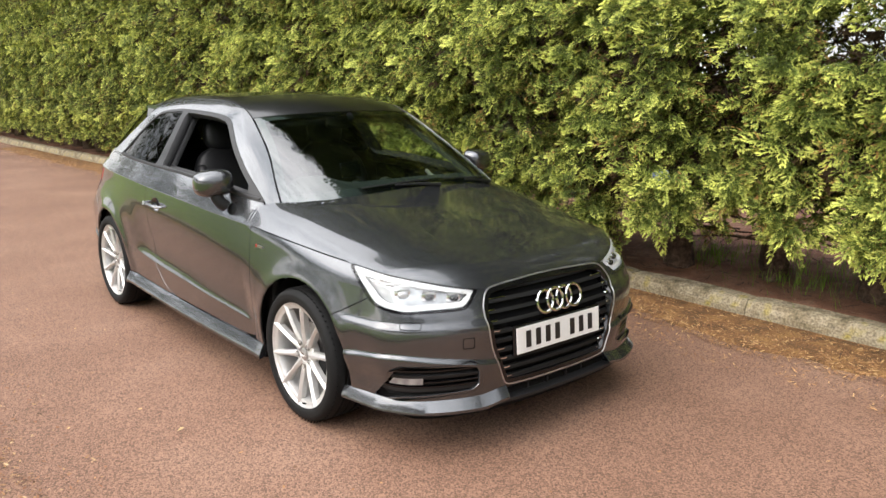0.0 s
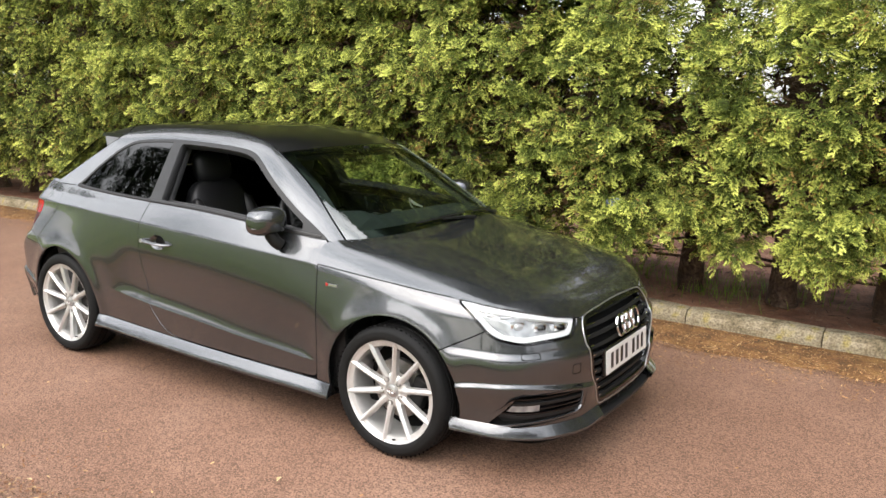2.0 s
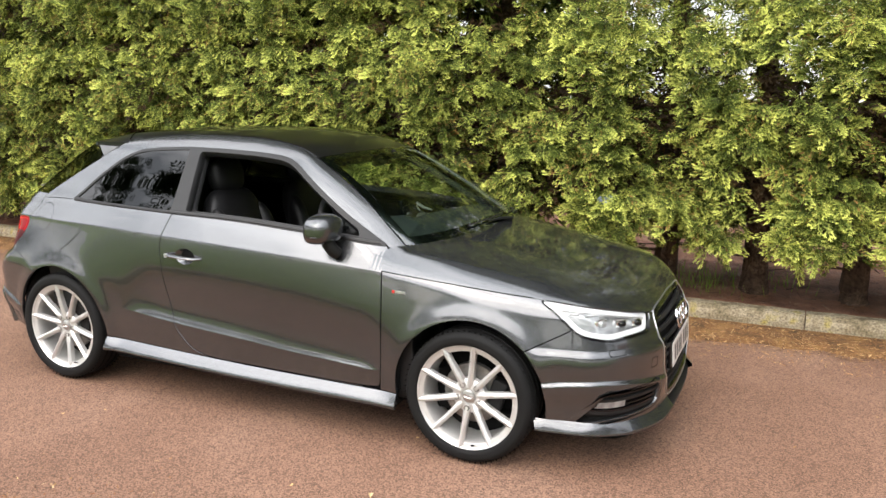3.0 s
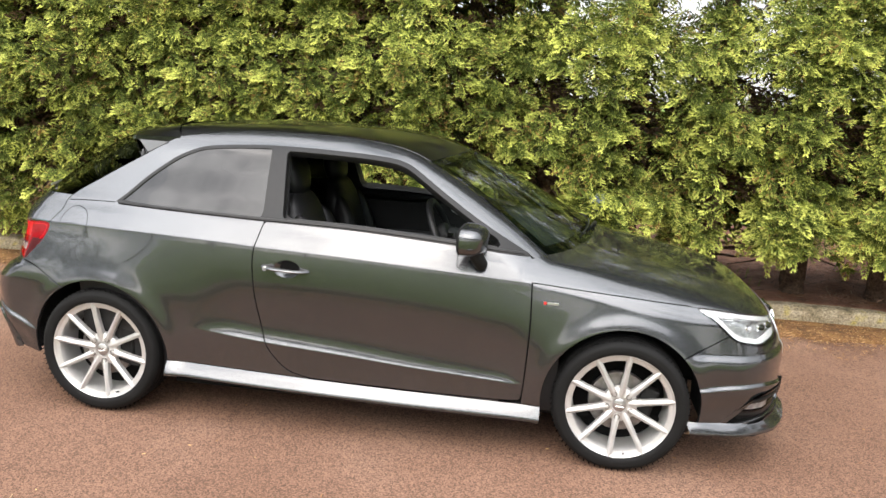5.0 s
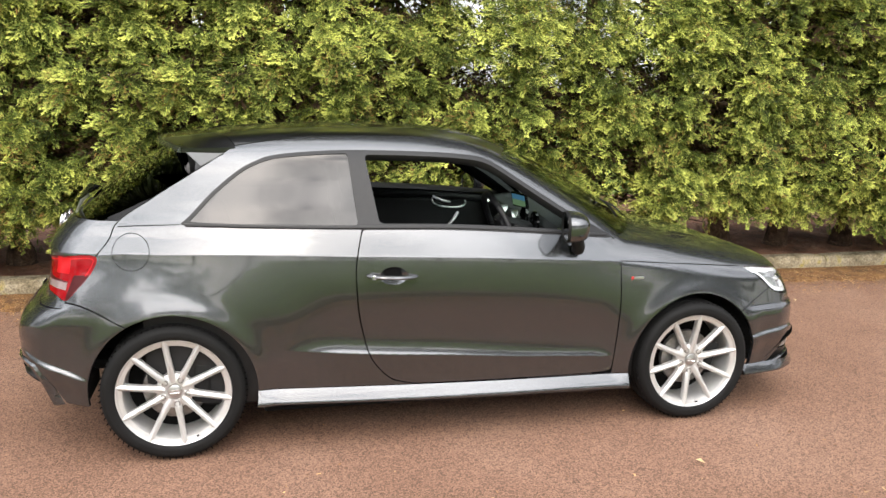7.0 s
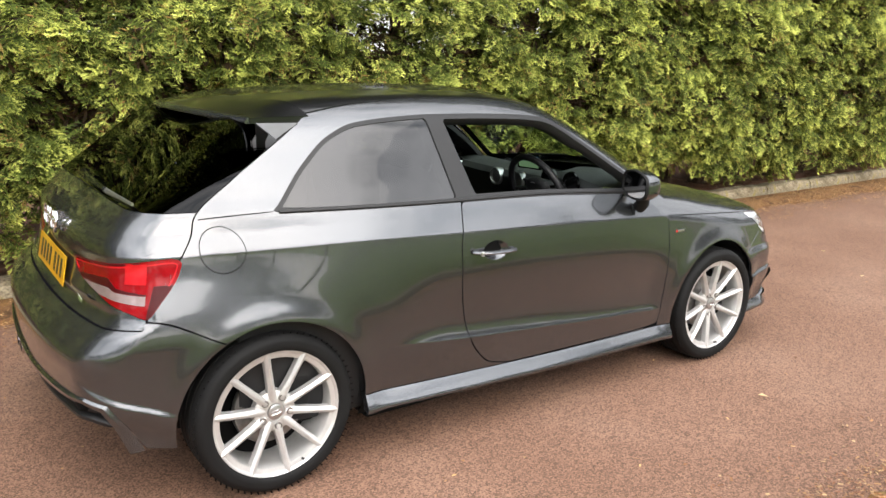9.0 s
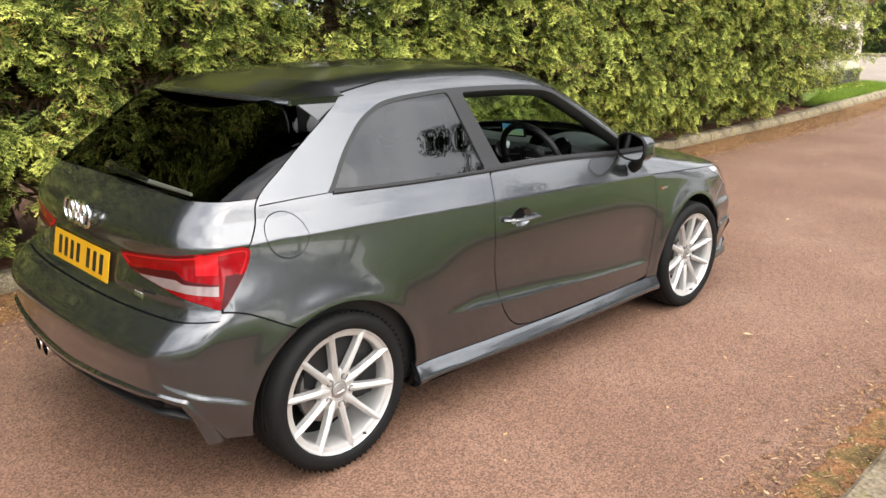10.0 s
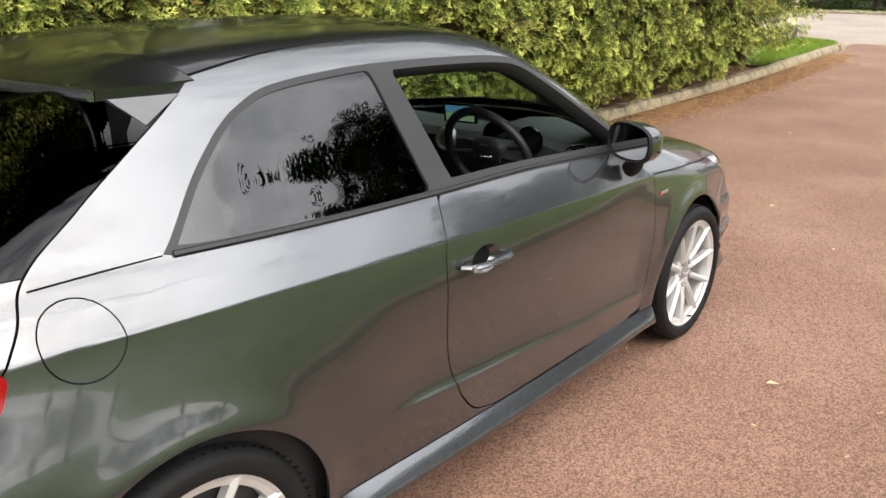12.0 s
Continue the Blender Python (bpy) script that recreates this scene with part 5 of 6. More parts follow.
# ---- rear bumper details ----
d_deep = around(-1.0, -1, 0, 48, .365, .47, 1.2, .008, level=-.05)
dif = panel("diffuser", clip(d_deep, lambda x, y, z: 46.5 - tail_u(x, y) / DEG), MATT_BLACK, rb, both=True, depth=0, label="black slatted diffuser")
d_mid = around(-1.0, -1, 0, 46, .365, .47, 1.0, .004, level=-.02)
for zi in (.402, .416):
    panel("diffuser_slat", cuts(d_mid, lambda x, y, z: .0035 - np.abs(z - zi - .006 * step(10, 35, tail_u(x, y) / DEG))), TRIM, dif, both=True, depth=.03)
d_lip = around(-1.0, -1, 0, 45, .36, .40, 1.0, .004, level=-.001)
panel("diffuser_lip", cuts(d_lip, lambda x, y, z: .006 - np.abs(z - np.interp(tail_u(x, y) / DEG, [0, 33, 40, 44.4], [.386, .386, .381, .360]))), TRIM, dif, both=True, depth=.05, label="satin black lower lip")
part("underfloor", box(.62, 1.35, .05, pose(-1.55, 0, .40, 0, 5, 0), .02), DARK, car)
# grey blade that frames the diffuser and turns down at its ends
tops = [(0, .430), (8, .433), (28, .457), (39.5, .464), (43.8, .443), (45.9, .376), (48.2, .262)]
lows = [(0, .404), (8, .407), (27, .431), (39, .443), (42.6, .420), (43.9, .366), (45.6, .256)]
bm = bmesh.new()
rows = []
ks = np.linspace(0, 6, 49)
for s, k in [(-1, k) for k in ks[::-1]] + [(1, k) for k in ks[1:]]:
    tu, tz, lu, lz = [float(np.interp(k, range(7), [q[i] for q in w])) for w in (tops, lows) for i in (0, 1)]
    q = []
    for f, lv in ((0, .001), (.30, .011), (.85, .010), (1.0, .002), (1.0, -.04)):
        ph = radians(tu + (lu - tu) * f)
        q.append(solve_skin(np.array([[-1.0, 0, tz + (lz - tz) * f]]), np.array([[-math.cos(ph), -math.sin(ph), 0]]), lv)[0])
    rows.append([bm.verts.new((v[0], -s * v[1], v[2])) for v in q])
for a, b in zip(rows, rows[1:]):
    for j in range(4):
        bm.faces.new((a[j], b[j], b[j + 1], a[j + 1]))
bmesh.ops.recalc_face_normals(bm, faces=bm.faces[:])
part("diffuser_blade", bm, PAINT, rb, "grey painted lower blade", True)
for y in (.17, .245):
    bm = turned([(.026, .0), (.0335, .0), (.0345, .004), (.0345, .11)], 28)
    bmesh.ops.transform(bm, matrix=pose(-1.918, y, .378) @ Matrix.Rotation(radians(-90), 4, "Z"), verts=bm.verts[:])
    pipe = part("exhaust_pipe", bm, CHROME, rb, "chrome tailpipe", True)

# ---- roof spoiler, wipers, aerial ----
bm, lip = bmesh.new(), bmesh.new()
top_, low_, edge_ = [], [], []
ys_ = np.linspace(-.534, .534, 31)
front_x = -1.10 + .5 * ys_ ** 2
front_z = solve_skin(np.stack([front_x, -np.abs(ys_), 0 * ys_ + .9], 1), np.array([[0, 0, 1.0]]), .004, .8)[:, 2]
for i in range(7):
    t = i / 6
    for j, y in enumerate(ys_):
        xx = front_x[j] * (1 - t) + (-1.325 + .47 * y * y) * t
        zz = front_z[j] * (1 - t) + (1.350 - .075 * y * y) * t
        top_.append(bm.verts.new((xx, y, zz)))
        low_.append(bm.verts.new((xx, y, zz - .036 + .016 * t)))
n_y = len(ys_)
for g in (top_, low_):
    for i in range(6):
        for j in range(n_y - 1):
            bm.faces.new((g[i * n_y + j], g[i * n_y + j + 1], g[(i + 1) * n_y + j + 1], g[(i + 1) * n_y + j]))
for i in range(6):
    for j in (0, n_y - 1):
        bm.faces.new((top_[i * n_y + j], top_[(i + 1) * n_y + j], low_[(i + 1) * n_y + j], low_[i * n_y + j]))
bmesh.ops.recalc_face_normals(bm, faces=bm.faces[:])
# rounded trailing lip
rows = []
for j, y in enumerate(ys_):
    x1, z1 = -1.325 + .47 * y * y, 1.350 - .075 * y * y
    rows.append([lip.verts.new((x1 + dx, y, z1 + dz)) for dx, dz in ((.004, .001), (-.004, -.0005), (-.012, -.006), (-.0165, -.013), (-.014, -.019), (.002, -.022))])
for a_, b_ in zip(rows, rows[1:]):
    for k in range(5):
        lip.faces.new((a_[k], b_[k], b_[k + 1], a_[k + 1]))
lip.faces.new(rows[0])
lip.faces.new(rows[-1][::-1])
bmesh.ops.recalc_face_normals(lip, faces=lip.faces[:])
spoiler = part("roof_spoiler", bm, ROOF_PAINT, car, "gloss black roof spoiler", True)
# Grey instead of black: the lip's sky reflection is put into its colour.
part("spoiler_lip", lip, PAINT, spoiler, "trailing lip, greyed for the sky it reflects", True)
for s in (-1, 1):
    bm = bmesh.new()
    f = [bm.verts.new(p) for p in ((-1.168, s * .541, 1.310), (-1.010, s * .556, 1.308), (-1.106, s * .573, 1.253))]
    b = [bm.verts.new((v.co.x, v.co.y - s * .012, v.co.z - .004)) for v in f]
    bm.faces.new(f)
    bm.faces.new(b[::-1])
    for k in range(3):
        bm.faces.new((f[k], f[(k + 1) % 3], b[(k + 1) % 3], b[k]))
    bmesh.ops.recalc_face_normals(bm, faces=bm.faces[:])
    part("spoiler_fin", bm, FIN_GREY, spoiler, "grey painted end fin")
for s in (-1, 1):
    part("pillar_joint", tube([(-1.444, s * .695, 1.011), (-1.314, s * .713, 1.017), (-1.191, s * .728, 1.020)], [.002, .002, .002], 6), DARK, car, "dark joint line")
wiper = empty("rear_wiper", tailgate)
part("wiper_arm", tube([(-1.640, .015, 1.090), (-1.658, -.03, 1.092), (-1.662, -.14, 1.086), (-1.656, -.33, 1.078)], [.012, .022, .015, .008], 8), GLOSS_BLACK, wiper, smooth=True)
# Silver on this dark blade stands in for sky reflected along it.
part("wiper_blade", tube([(-1.648, -.16, 1.074), (-1.648, -.33, 1.070), (-1.622, -.575, 1.058)], [.006, .009, .006], 6), SATIN, wiper)
for y0, y1 in ((.10, -.33), (.58, .16)):
    w = empty("wiper", car)
    f = lambda y, k=0: (float(screen_foot(abs(y))) - .018 - k, y, float(roof_z(screen_foot(abs(y)) - .018 - k + .42 * y * y)) - .09 * y * y - .1 * y ** 4 + .011)
    part("wiper_arm", tube([f(y0, -.03), f(y0 * .7 + y1 * .3, -.01), f(y0 * .4 + y1 * .6)], [.011, .007, .005], 6), TRIM, w)
    part("wiper_blade", tube([f(y0 + (y1 - y0) * t, .012) for t in np.linspace(.1, 1, 8)], .004, 6), TRIM, w)
part("cowl", box(.10, 1.16, .03, pose(1.06, 0, .876), .01), MATT_BLACK, car)


# ---- door mirrors, handles ----
for k, s in enumerate((-1, 1)):
    mir = empty("door_mirror", car)
    tagged(mir, "grey and black door mirror")
    m = pose(.540, s * .868, 1.006, 0, 0, s * 12) @ Matrix.Scale(1.04, 4)

    def mirror_ring(x_, grow):
        """One upright section of the housing: flat-bottomed, its top falling outwards."""
        pts = []
        for a_ in np.linspace(0, 2 * math.pi, 33)[:-1]:
            c_, d_ = math.cos(a_), math.sin(a_)
            yy, zz = math.copysign(abs(c_) ** .62, c_) * .092, math.copysign(abs(d_) ** .62, d_) * .066
            zz *= 1 - .22 * max(0, yy / .092) if zz > 0 else 1 - .12 * max(0, -yy / .092)
            pts.append(m @ Vector((x_, s * yy * grow, zz * grow)))
        return pts
    bm = bmesh.new()
    rows = [[bm.verts.new(p) for p in mirror_ring(x_, g_)] for x_, g_ in ((-.030, 1.0), (-.015, 1.0), (.012, .965), (.036, .87), (.052, .70), (.060, .45), (.063, .15))]
    for p, q in zip(rows, rows[1:]):
        for i in range(32):
            bm.faces.new((p[i], p[(i + 1) % 32], q[(i + 1) % 32], q[i]))
    bm.faces.new(rows[-1])
    lip = bmesh.new()
    rows = [[lip.verts.new(p) for p in mirror_ring(x_, g_)] for x_, g_ in ((-.034, .88), (-.040, .90), (-.042, .95), (-.037, .99), (-.029, .995))]
    for p, q in zip(rows, rows[1:]):
        for i in range(32):
            lip.faces.new((p[i], p[(i + 1) % 32], q[(i + 1) % 32], q[i]))
    bmesh.ops.recalc_face_normals(lip, faces=lip.faces[:])
    part("mirror_frame", lip, MATT_BLACK, mir, "black rim round the glass", True)
    bmesh.ops.recalc_face_normals(bm, faces=bm.faces[:])
    part("mirror_cap", bm, PAINT, mir, "grey painted housing", True)
    bm = bmesh.new()
    bm.faces.new([bm.verts.new(p) for p in mirror_ring(-.0345, .885)])
    part("mirror_back", bm, MATT_BLACK, mir)
    bm = bmesh.new()
    f_ = [bm.verts.new(p) for p in mirror_ring(-.0375, .83)]
    k_ = [bm.verts.new(p) for p in mirror_ring(-.0345, .84)]
    bm.faces.new(f_)
    for i in range(32):
        bm.faces.new((f_[i], f_[(i + 1) % 32], k_[(i + 1) % 32], k_[i]))
    part("mirror_glass", bm, MIRROR, mir)
    part("indicator", tube([m @ Vector((.001 + .050 * math.cos(a_), s * .093 * math.sin(a_), -.026)) for a_ in np.linspace(-1.3, 1.4, 12)], .0035, 6), GLOSS_BLACK, mir, smooth=True)
    part("mirror_stalk", tube([(.580, s * .828, .892), (.572, s * .853, .912), (.560, s * .863, .935), (.552, s * .866, .962)], [.030, .030, .031, .034], 14), MATT_BLACK, mir, "matt black foot", True)
    # handle in its bowl
    d = DOORS[k]
    bm = bmesh.new()
    rows = []
    for r in np.linspace(1.04, .0, 7):
        dep = .034 * max(0, 1 - r ** 2.2) - .0006
        row = []
        for a in np.linspace(0, 2 * math.pi, 33)[:-1]:
            x_, z_ = -.292 + .062 * r * math.cos(a), .80 + .040 * r * math.sin(a)
            yy = solve_skin(np.array([[x_, 0, z_]]), np.array([[0, -1.0, 0]]), 0)[0][1]
            row.append(bm.verts.new((x_, -s * (yy + dep), z_)))
        rows.append(row)
    for p, q in zip(rows, rows[1:]):
        for i in range(32):
            bm.faces.new((p[i], p[(i + 1) % 32], q[(i + 1) % 32], q[i]))
    bmesh.ops.remove_doubles(bm, verts=bm.verts[:], dist=1e-6)
    bmesh.ops.recalc_face_normals(bm, faces=bm.faces[:])
    part("handle_bowl", bm, PAINT, d, smooth=True)
    hb = tube([(-.405, s * .860, .803), (-.385, s * .884, .803), (-.34, s * .894, .801), (-.26, s * .894, .798), (-.215, s * .884, .796), (-.193, s * .858, .795)], [.012, .0135, .0145, .0145, .0135, .011], 10, flat=.6)
    part("handle", hb, PAINT, d, "grey painted pull handle", True)
    part("lock", box(.02, .006, .02, pose(-.385, s * .894, .803), .006), SATIN, d)
    # belt seal
    part("belt_seal", tube([(x_, s * (-solve_skin(np.array([[x_, 0, float(belt_z(x_)) + .008]]), np.array([[0, -1.0, 0]]), 0)[0][1] + .001), float(belt_z(x_)) + .008) for x_ in np.linspace(-1.17, .76, 40)], .0085, 6), TRIM, car, smooth=True)

# ---- cabin ----
dash = empty("dashboard", car)
prof = [(1.03, .870), (.92, .905), (.78, .945), (.66, .962), (.55, .945), (.525, .915), (.535, .86), (.57, .78), (.60, .66), (.66, .55), (1.05, .55)]
bm = bmesh.new()
rows = []
for y in np.linspace(-.66, .66, 29):
    bow = .05 * (y / .66) ** 2
    hood_b = .055 * math.exp(-((y + .37) / .13) ** 2)
    rows.append([bm.verts.new((x_ + (bow if x_ < .9 else -2 * bow) - (hood_b * .8 if .5 < x_ < .6 and z_ > .85 else 0), y, z_ + (hood_b if .5 < x_ < .8 and z_ > .9 else 0))) for x_, z_ in prof])
for a, b in zip(rows, rows[1:]):
    for j in range(len(prof) - 1):
        bm.faces.new((a[j], b[j], b[j + 1], a[j + 1]))
bmesh.ops.recalc_face_normals(bm, faces=bm.faces[:])
part("dash_top", bm, DASH, dash, "black soft-touch dashboard, lightened for windscreen light", True)
for y in (-.615, -.02, .17, .615):
    bm = turned([(.0, .006), (.02, .004), (.036, .0), (.040, -.012), (.047, -.012), (.049, .0), (.047, .03)], 28)
    bmesh.ops.transform(bm, matrix=pose(.520 + .06 * (y / .7) ** 2, y, .905) @ Matrix.Rotation(radians(-90), 4, "Z") @ Matrix.Rotation(math.pi, 4, "Z") @ Matrix.Rotation(math.pi, 4, "X"), verts=bm.verts[:])
    part("air_vent", bm, SATIN if abs(y) < .3 else CHROME, dash, "round air vent with a silver ring", True)
for y in (-.45, -.29):
    bm = turned([(0, .0), (.05, .0), (.052, -.01), (.056, -.012), (.058, 0)], 28)
    bmesh.ops.transform(bm, matrix=pose(.505, y, .955) @ Matrix.Rotation(radians(-90), 4, "Z"), verts=bm.verts[:])
    part("dial", bm, GLOSS_BLACK, dash, smooth=True)
scr = part("display", box(.016, .150, .084, pose(.545, -.078, 1.016, 0, -12, 14), .005), GLOSS_BLACK, dash, "lit navigation screen")
SCREEN, n_, l_, b_ = material("screen_blue", .3)
b_.inputs["Base Color"].default_value, b_.inputs["Emission Color"].default_value, b_.inputs["Emission Strength"].default_value = (.02, .05, .08, 1), (.10, .32, .50, 1), .2
SCREEN2, n_, l_, b_ = material("screen_green", .3)
b_.inputs["Base Color"].default_value, b_.inputs["Emission Color"].default_value, b_.inputs["Emission Strength"].default_value = (.02, .06, .03, 1), (.25, .42, .22, 1), .2
part("screen_sky", box(.002, .126, .028, pose(.545, -.078, 1.016, 0, -12, 14) @ pose(-.0085, 0, .018)), SCREEN, scr)
part("screen_map", box(.002, .126, .034, pose(.545, -.078, 1.016, 0, -12, 14) @ pose(-.0085, 0, -.014)), SCREEN2, scr)

sw = empty("steering_wheel", car)
sm = pose(.345, -.375, .920, 0, -24, 0)
rimp = [sm @ Vector((0, .183 * math.cos(a), max(-.158, .183 * math.sin(a)))) for a in np.linspace(0, 2 * math.pi, 49)[:-1]]
part("wheel_rim", tube(rimp, .0165, 10, True), LEATHER, sw, "black leather rim", True)
part("airbag", blob(.03, .076, .068, sm @ pose(.012, 0, -.005), 3), CABIN, sw, smooth=True)
part("airbag_ring", tube([sm @ Vector((-.010, .060 * math.cos(a), .055 * math.sin(a) - .005)) for a in np.linspace(0, 6.283, 33)[:-1]], .0022, 6, True), SATIN, sw, "thin silver ring")
for p in ((.055, 0), (-.055, 0), (0, -.05)):
    a = Vector((.008, p[0], p[1]))
    b = Vector((.002, p[0] * 3.1 if p[0] else 0, -.15 if p[1] else -.012))
    part("wheel_spoke", tube([sm @ a, sm @ b], [.022, .013], 8, flat=.5), SATIN if p[1] else CABIN, sw, smooth=True)
for k in range(4):
    part("wheel_badge", tube([sm @ Vector((-.020, (k - 1.5) * .0135 + .010 * math.cos(a), .010 * math.sin(a))) for a in np.linspace(0, 6.283, 15)[:-1]], .0018, 5, True), CHROME, sw)
part("column", tube([sm @ Vector((.02, 0, 0)), (.62, -.375, .86)], [.05, .06], 12), CABIN, sw, smooth=True)
for s in (-1, 1):
    part("stalk", tube([(.40, -.375, .935), (.375, -.375 + s * .14, .955)], [.010, .007], 6), CABIN, sw)


def car_seat(y):
    seat = empty("front_seat", car, (0, y, 0))
    tagged(seat, "black leather front seat")
    part("cushion", blob(.27, .24, .085, pose(-.02, 0, .46, 0, -8, 0), 3.2), LEATHER, seat, smooth=True)
    part("backrest", blob(.075, .225, .33, pose(-.33, 0, .78, 0, -17, 0), 3.2), LEATHER, seat, smooth=True)
    for s in (-1, 1):
        part("bolster", blob(.075, .052, .27, pose(-.285, s * .195, .74, 0, -17, s * 14), 2.6), LEATHER, seat, smooth=True)
        part("seat_bolster", blob(.23, .05, .06, pose(-.01, s * .21, .51, 0, -8, 0), 2.6), LEATHER, seat, smooth=True)
    part("headrest", blob(.055, .128, .10, pose(-.425, 0, 1.165, 0, -10, 0), 2.8), LEATHER, seat, smooth=True)
    for s in (-1, 1):
        part("headrest_post", tube([(-.425, s * .06, 1.10), (-.41, s * .06, 1.03)], .007, 6), CHROME, seat)
    part("seat_rail", box(.5, .40, .16, pose(-.05, 0, .31), .02), MATT_BLACK, seat)


car_seat(-.36)
car_seat(.36)
bench = empty("rear_bench", car)
part("cushion", blob(.25, .58, .10, pose(-.78, 0, .50, 0, -6, 0), 4), LEATHER, bench, smooth=True)
part("backrest", blob(.08, .56, .30, pose(-1.08, 0, .80, 0, -18, 0), 4), LEATHER, bench, smooth=True)
for y in (-.30, .30):
    part("headrest", blob(.05, .12, .08, pose(-1.19, y, 1.10, 0, -10, 0), 2.8), LEATHER, bench, smooth=True)
part("parcel_shelf", box(.40, 1.1, .03, pose(-1.40, 0, .98), .01), CABIN, car)
part("console", blob(.40, .10, .16, pose(.25, 0, .50), 4), CABIN, car, smooth=True)
part("gear_lever", tube([(.22, 0, .62), (.20, 0, .74)], [.012, .022], 10), CHROME, car, smooth=True)
part("cabin_floor", box(1.9, 1.36, .03, pose(-.3, 0, .28), .01), CABIN, car)
part("bulkhead", box(.03, 1.4, .5, pose(1.05, 0, .62), .01), DARK, car)
for s in (-1, 1):
    card = part("door_card", box(1.03, .05, .62, pose(.15, s * .752, .615, s * 0, 0, 0), .02), CABIN, DOORS[0 if s < 0 else 1], "black door lining")
    part("door_ledge", tube([(-.38, s * .745, .955), (.1, s * .742, .950), (.56, s * .725, .915)], .026, 8), CABIN, card, smooth=True)
    part("armrest", blob(.30, .05, .04, pose(.05, s * .71, .70), 3), LEATHER, card, smooth=True)
    part("handle_ring", tube([(.34 + .112 * math.copysign(abs(math.cos(a)) ** .75, math.cos(a)), s * .722, .897 - .10 * (.112 * math.cos(a)) + .040 * math.sin(a)) for a in np.linspace(0, 2 * math.pi, 29)[:-1]], .0055, 6, True), HANDLE_CHROME, card, "chrome ring round the inner handle", True)
    part("inner_handle", tube([(.232, s * .712, .934), (.25, s * .700, .922), (.29, s * .694, .905), (.345, s * .700, .893)], [.008, .015, .014, .008], 8, flat=.6), HANDLE_CHROME, card, "chrome inner door handle", True)
    part("grab_bar", tube([(.29, s * .71, .68), (.325, s * .682, .735), (.365, s * .682, .785), (.40, s * .71, .825)], .011, 8), SATIN, card, smooth=True)
rv = part("rear_view_mirror", blob(.018, .115, .036, pose(.36, -.01, 1.262, 0, 8, 8), 3), MATT_BLACK, car, smooth=True)
part("mirror_foot", tube([(.37, -.01, 1.27), (.45, -.01, 1.30)], [.014, .022], 8), MATT_BLACK, rv)
for s in (-1, 1):
    part("sun_visor", box(.13, .28, .016, pose(.20, s * .27, 1.29, 0, 10, 0), .006), CABIN, car)
part("engine_cover", box(.75, 1.2, .25, pose(1.45, 0, .5), .03), DARK, car)



# ---- a scrap caught in the hedge ----
bm = blob(.06, .04, .055, Matrix.Identity(4), 2.2, 30, 20)
for v in bm.verts:
    v.co *= 1 + .5 * noise.noise(v.co * 28) + .25 * noise.noise(v.co * 70)
bag = part("plastic_bag", bm, plain("pale_blue_film", (.13, .16, .28), .35, vary=.3, scale=25), smooth=True)
bag.location = (1.20, 1.88, .865)
tagged(bag, "crumpled pale blue plastic bag caught low in the hedge", "bag")

# ---- what lies along the kerbs ----
def strew(name, count, place, sizes, mat, label, category, seed, curl=.35):
    """Loose needles, twigs and leaf bits: short bent strips lying on the ground."""
    r = random.Random(seed)
    tv = np.array([(-.5, -.5, 0), (.5, -.5, 0), (.5, .5, .25), (-.5, .5, .12)])
    tf = np.array([(0, 1, 2, 3)])
    ms = []
    for _ in range(count):
        x, y, z = place(r)
        ln, wd = r.uniform(*sizes[0]), r.uniform(*sizes[1])
        m = Matrix.Translation((x, y, z)) @ Euler((r.uniform(-curl, curl), r.uniform(-curl, curl), r.uniform(0, 6.28))).to_matrix().to_4x4() @ Matrix.Diagonal((ln, wd, wd, 1))
        ms.append((0, np.array(m)))
    return tagged(scatter_mesh(name, [tv], [tf], ms, mat), label, category, kind="stuff")


def litter_material(name, stops):
    m, n, l, b = material(name, .85)
    geo = n.new("ShaderNodeNewGeometry")
    ramp = n.new("ShaderNodeValToRGB")
    while len(ramp.color_ramp.elements) < len(stops):
        ramp.color_ramp.elements.new(.5)
    for e, (p, c) in zip(ramp.color_ramp.elements, stops):
        e.position, e.color = p, (*c, 1)
    l.new(geo.outputs["Random Per Island"], ramp.inputs["Fac"])
    l.new(ramp.outputs["Color"], b.inputs["Base Color"])
    return m


NEEDLES = litter_material("brown_needles", [(0, (.06, .031, .015)), (.4, (.22, .102, .040)), (.75, (.38, .20, .078)), (1, (.60, .40, .18))])
NEAR_BITS = litter_material("near_kerb_scraps", [(0, (.06, .036, .02)), (.4, (.20, .085, .040)), (.8, (.28, .16, .07)), (1, (.42, .30, .16))])
SOIL_BITS = litter_material("bank_litter", [(0, (.05, .028, .018)), (.6, (.17, .085, .05)), (1, (.30, .19, .12))])


def litter_edge(x):
    return .58 + .16 * noise.noise((x * 1.3, 1, 0)) + .09 * noise.noise((x * 5, 2, 0))


def gutter_far(r):
    x = r.uniform(-6, 14) if r.random() < .9 else r.uniform(-14, -6)
    edge = litter_edge(x)
    t = r.random() ** .75
    if r.random() < .10:
        t = 1 + r.random() * .5
    return x, float(kerb_y(x)) - .01 - edge * t, .012 + .022 * max(0, math.sin(min(t, 1) * 3.1)) * r.random()


def near_edge(x):
    return .30 + .12 * noise.noise((x * 1.1, 7, 0)) + .06 * noise.noise((x * 4, 8, 0))


def gutter_near(r):
    x = r.uniform(-5, 9)
    edge = near_edge(x)
    t = r.random() ** 1.1
    if r.random() < .07:
        t = 1 + r.random() * .8
    return x, NEAR_Y + .01 + edge * t, .010 + .010 * r.random()


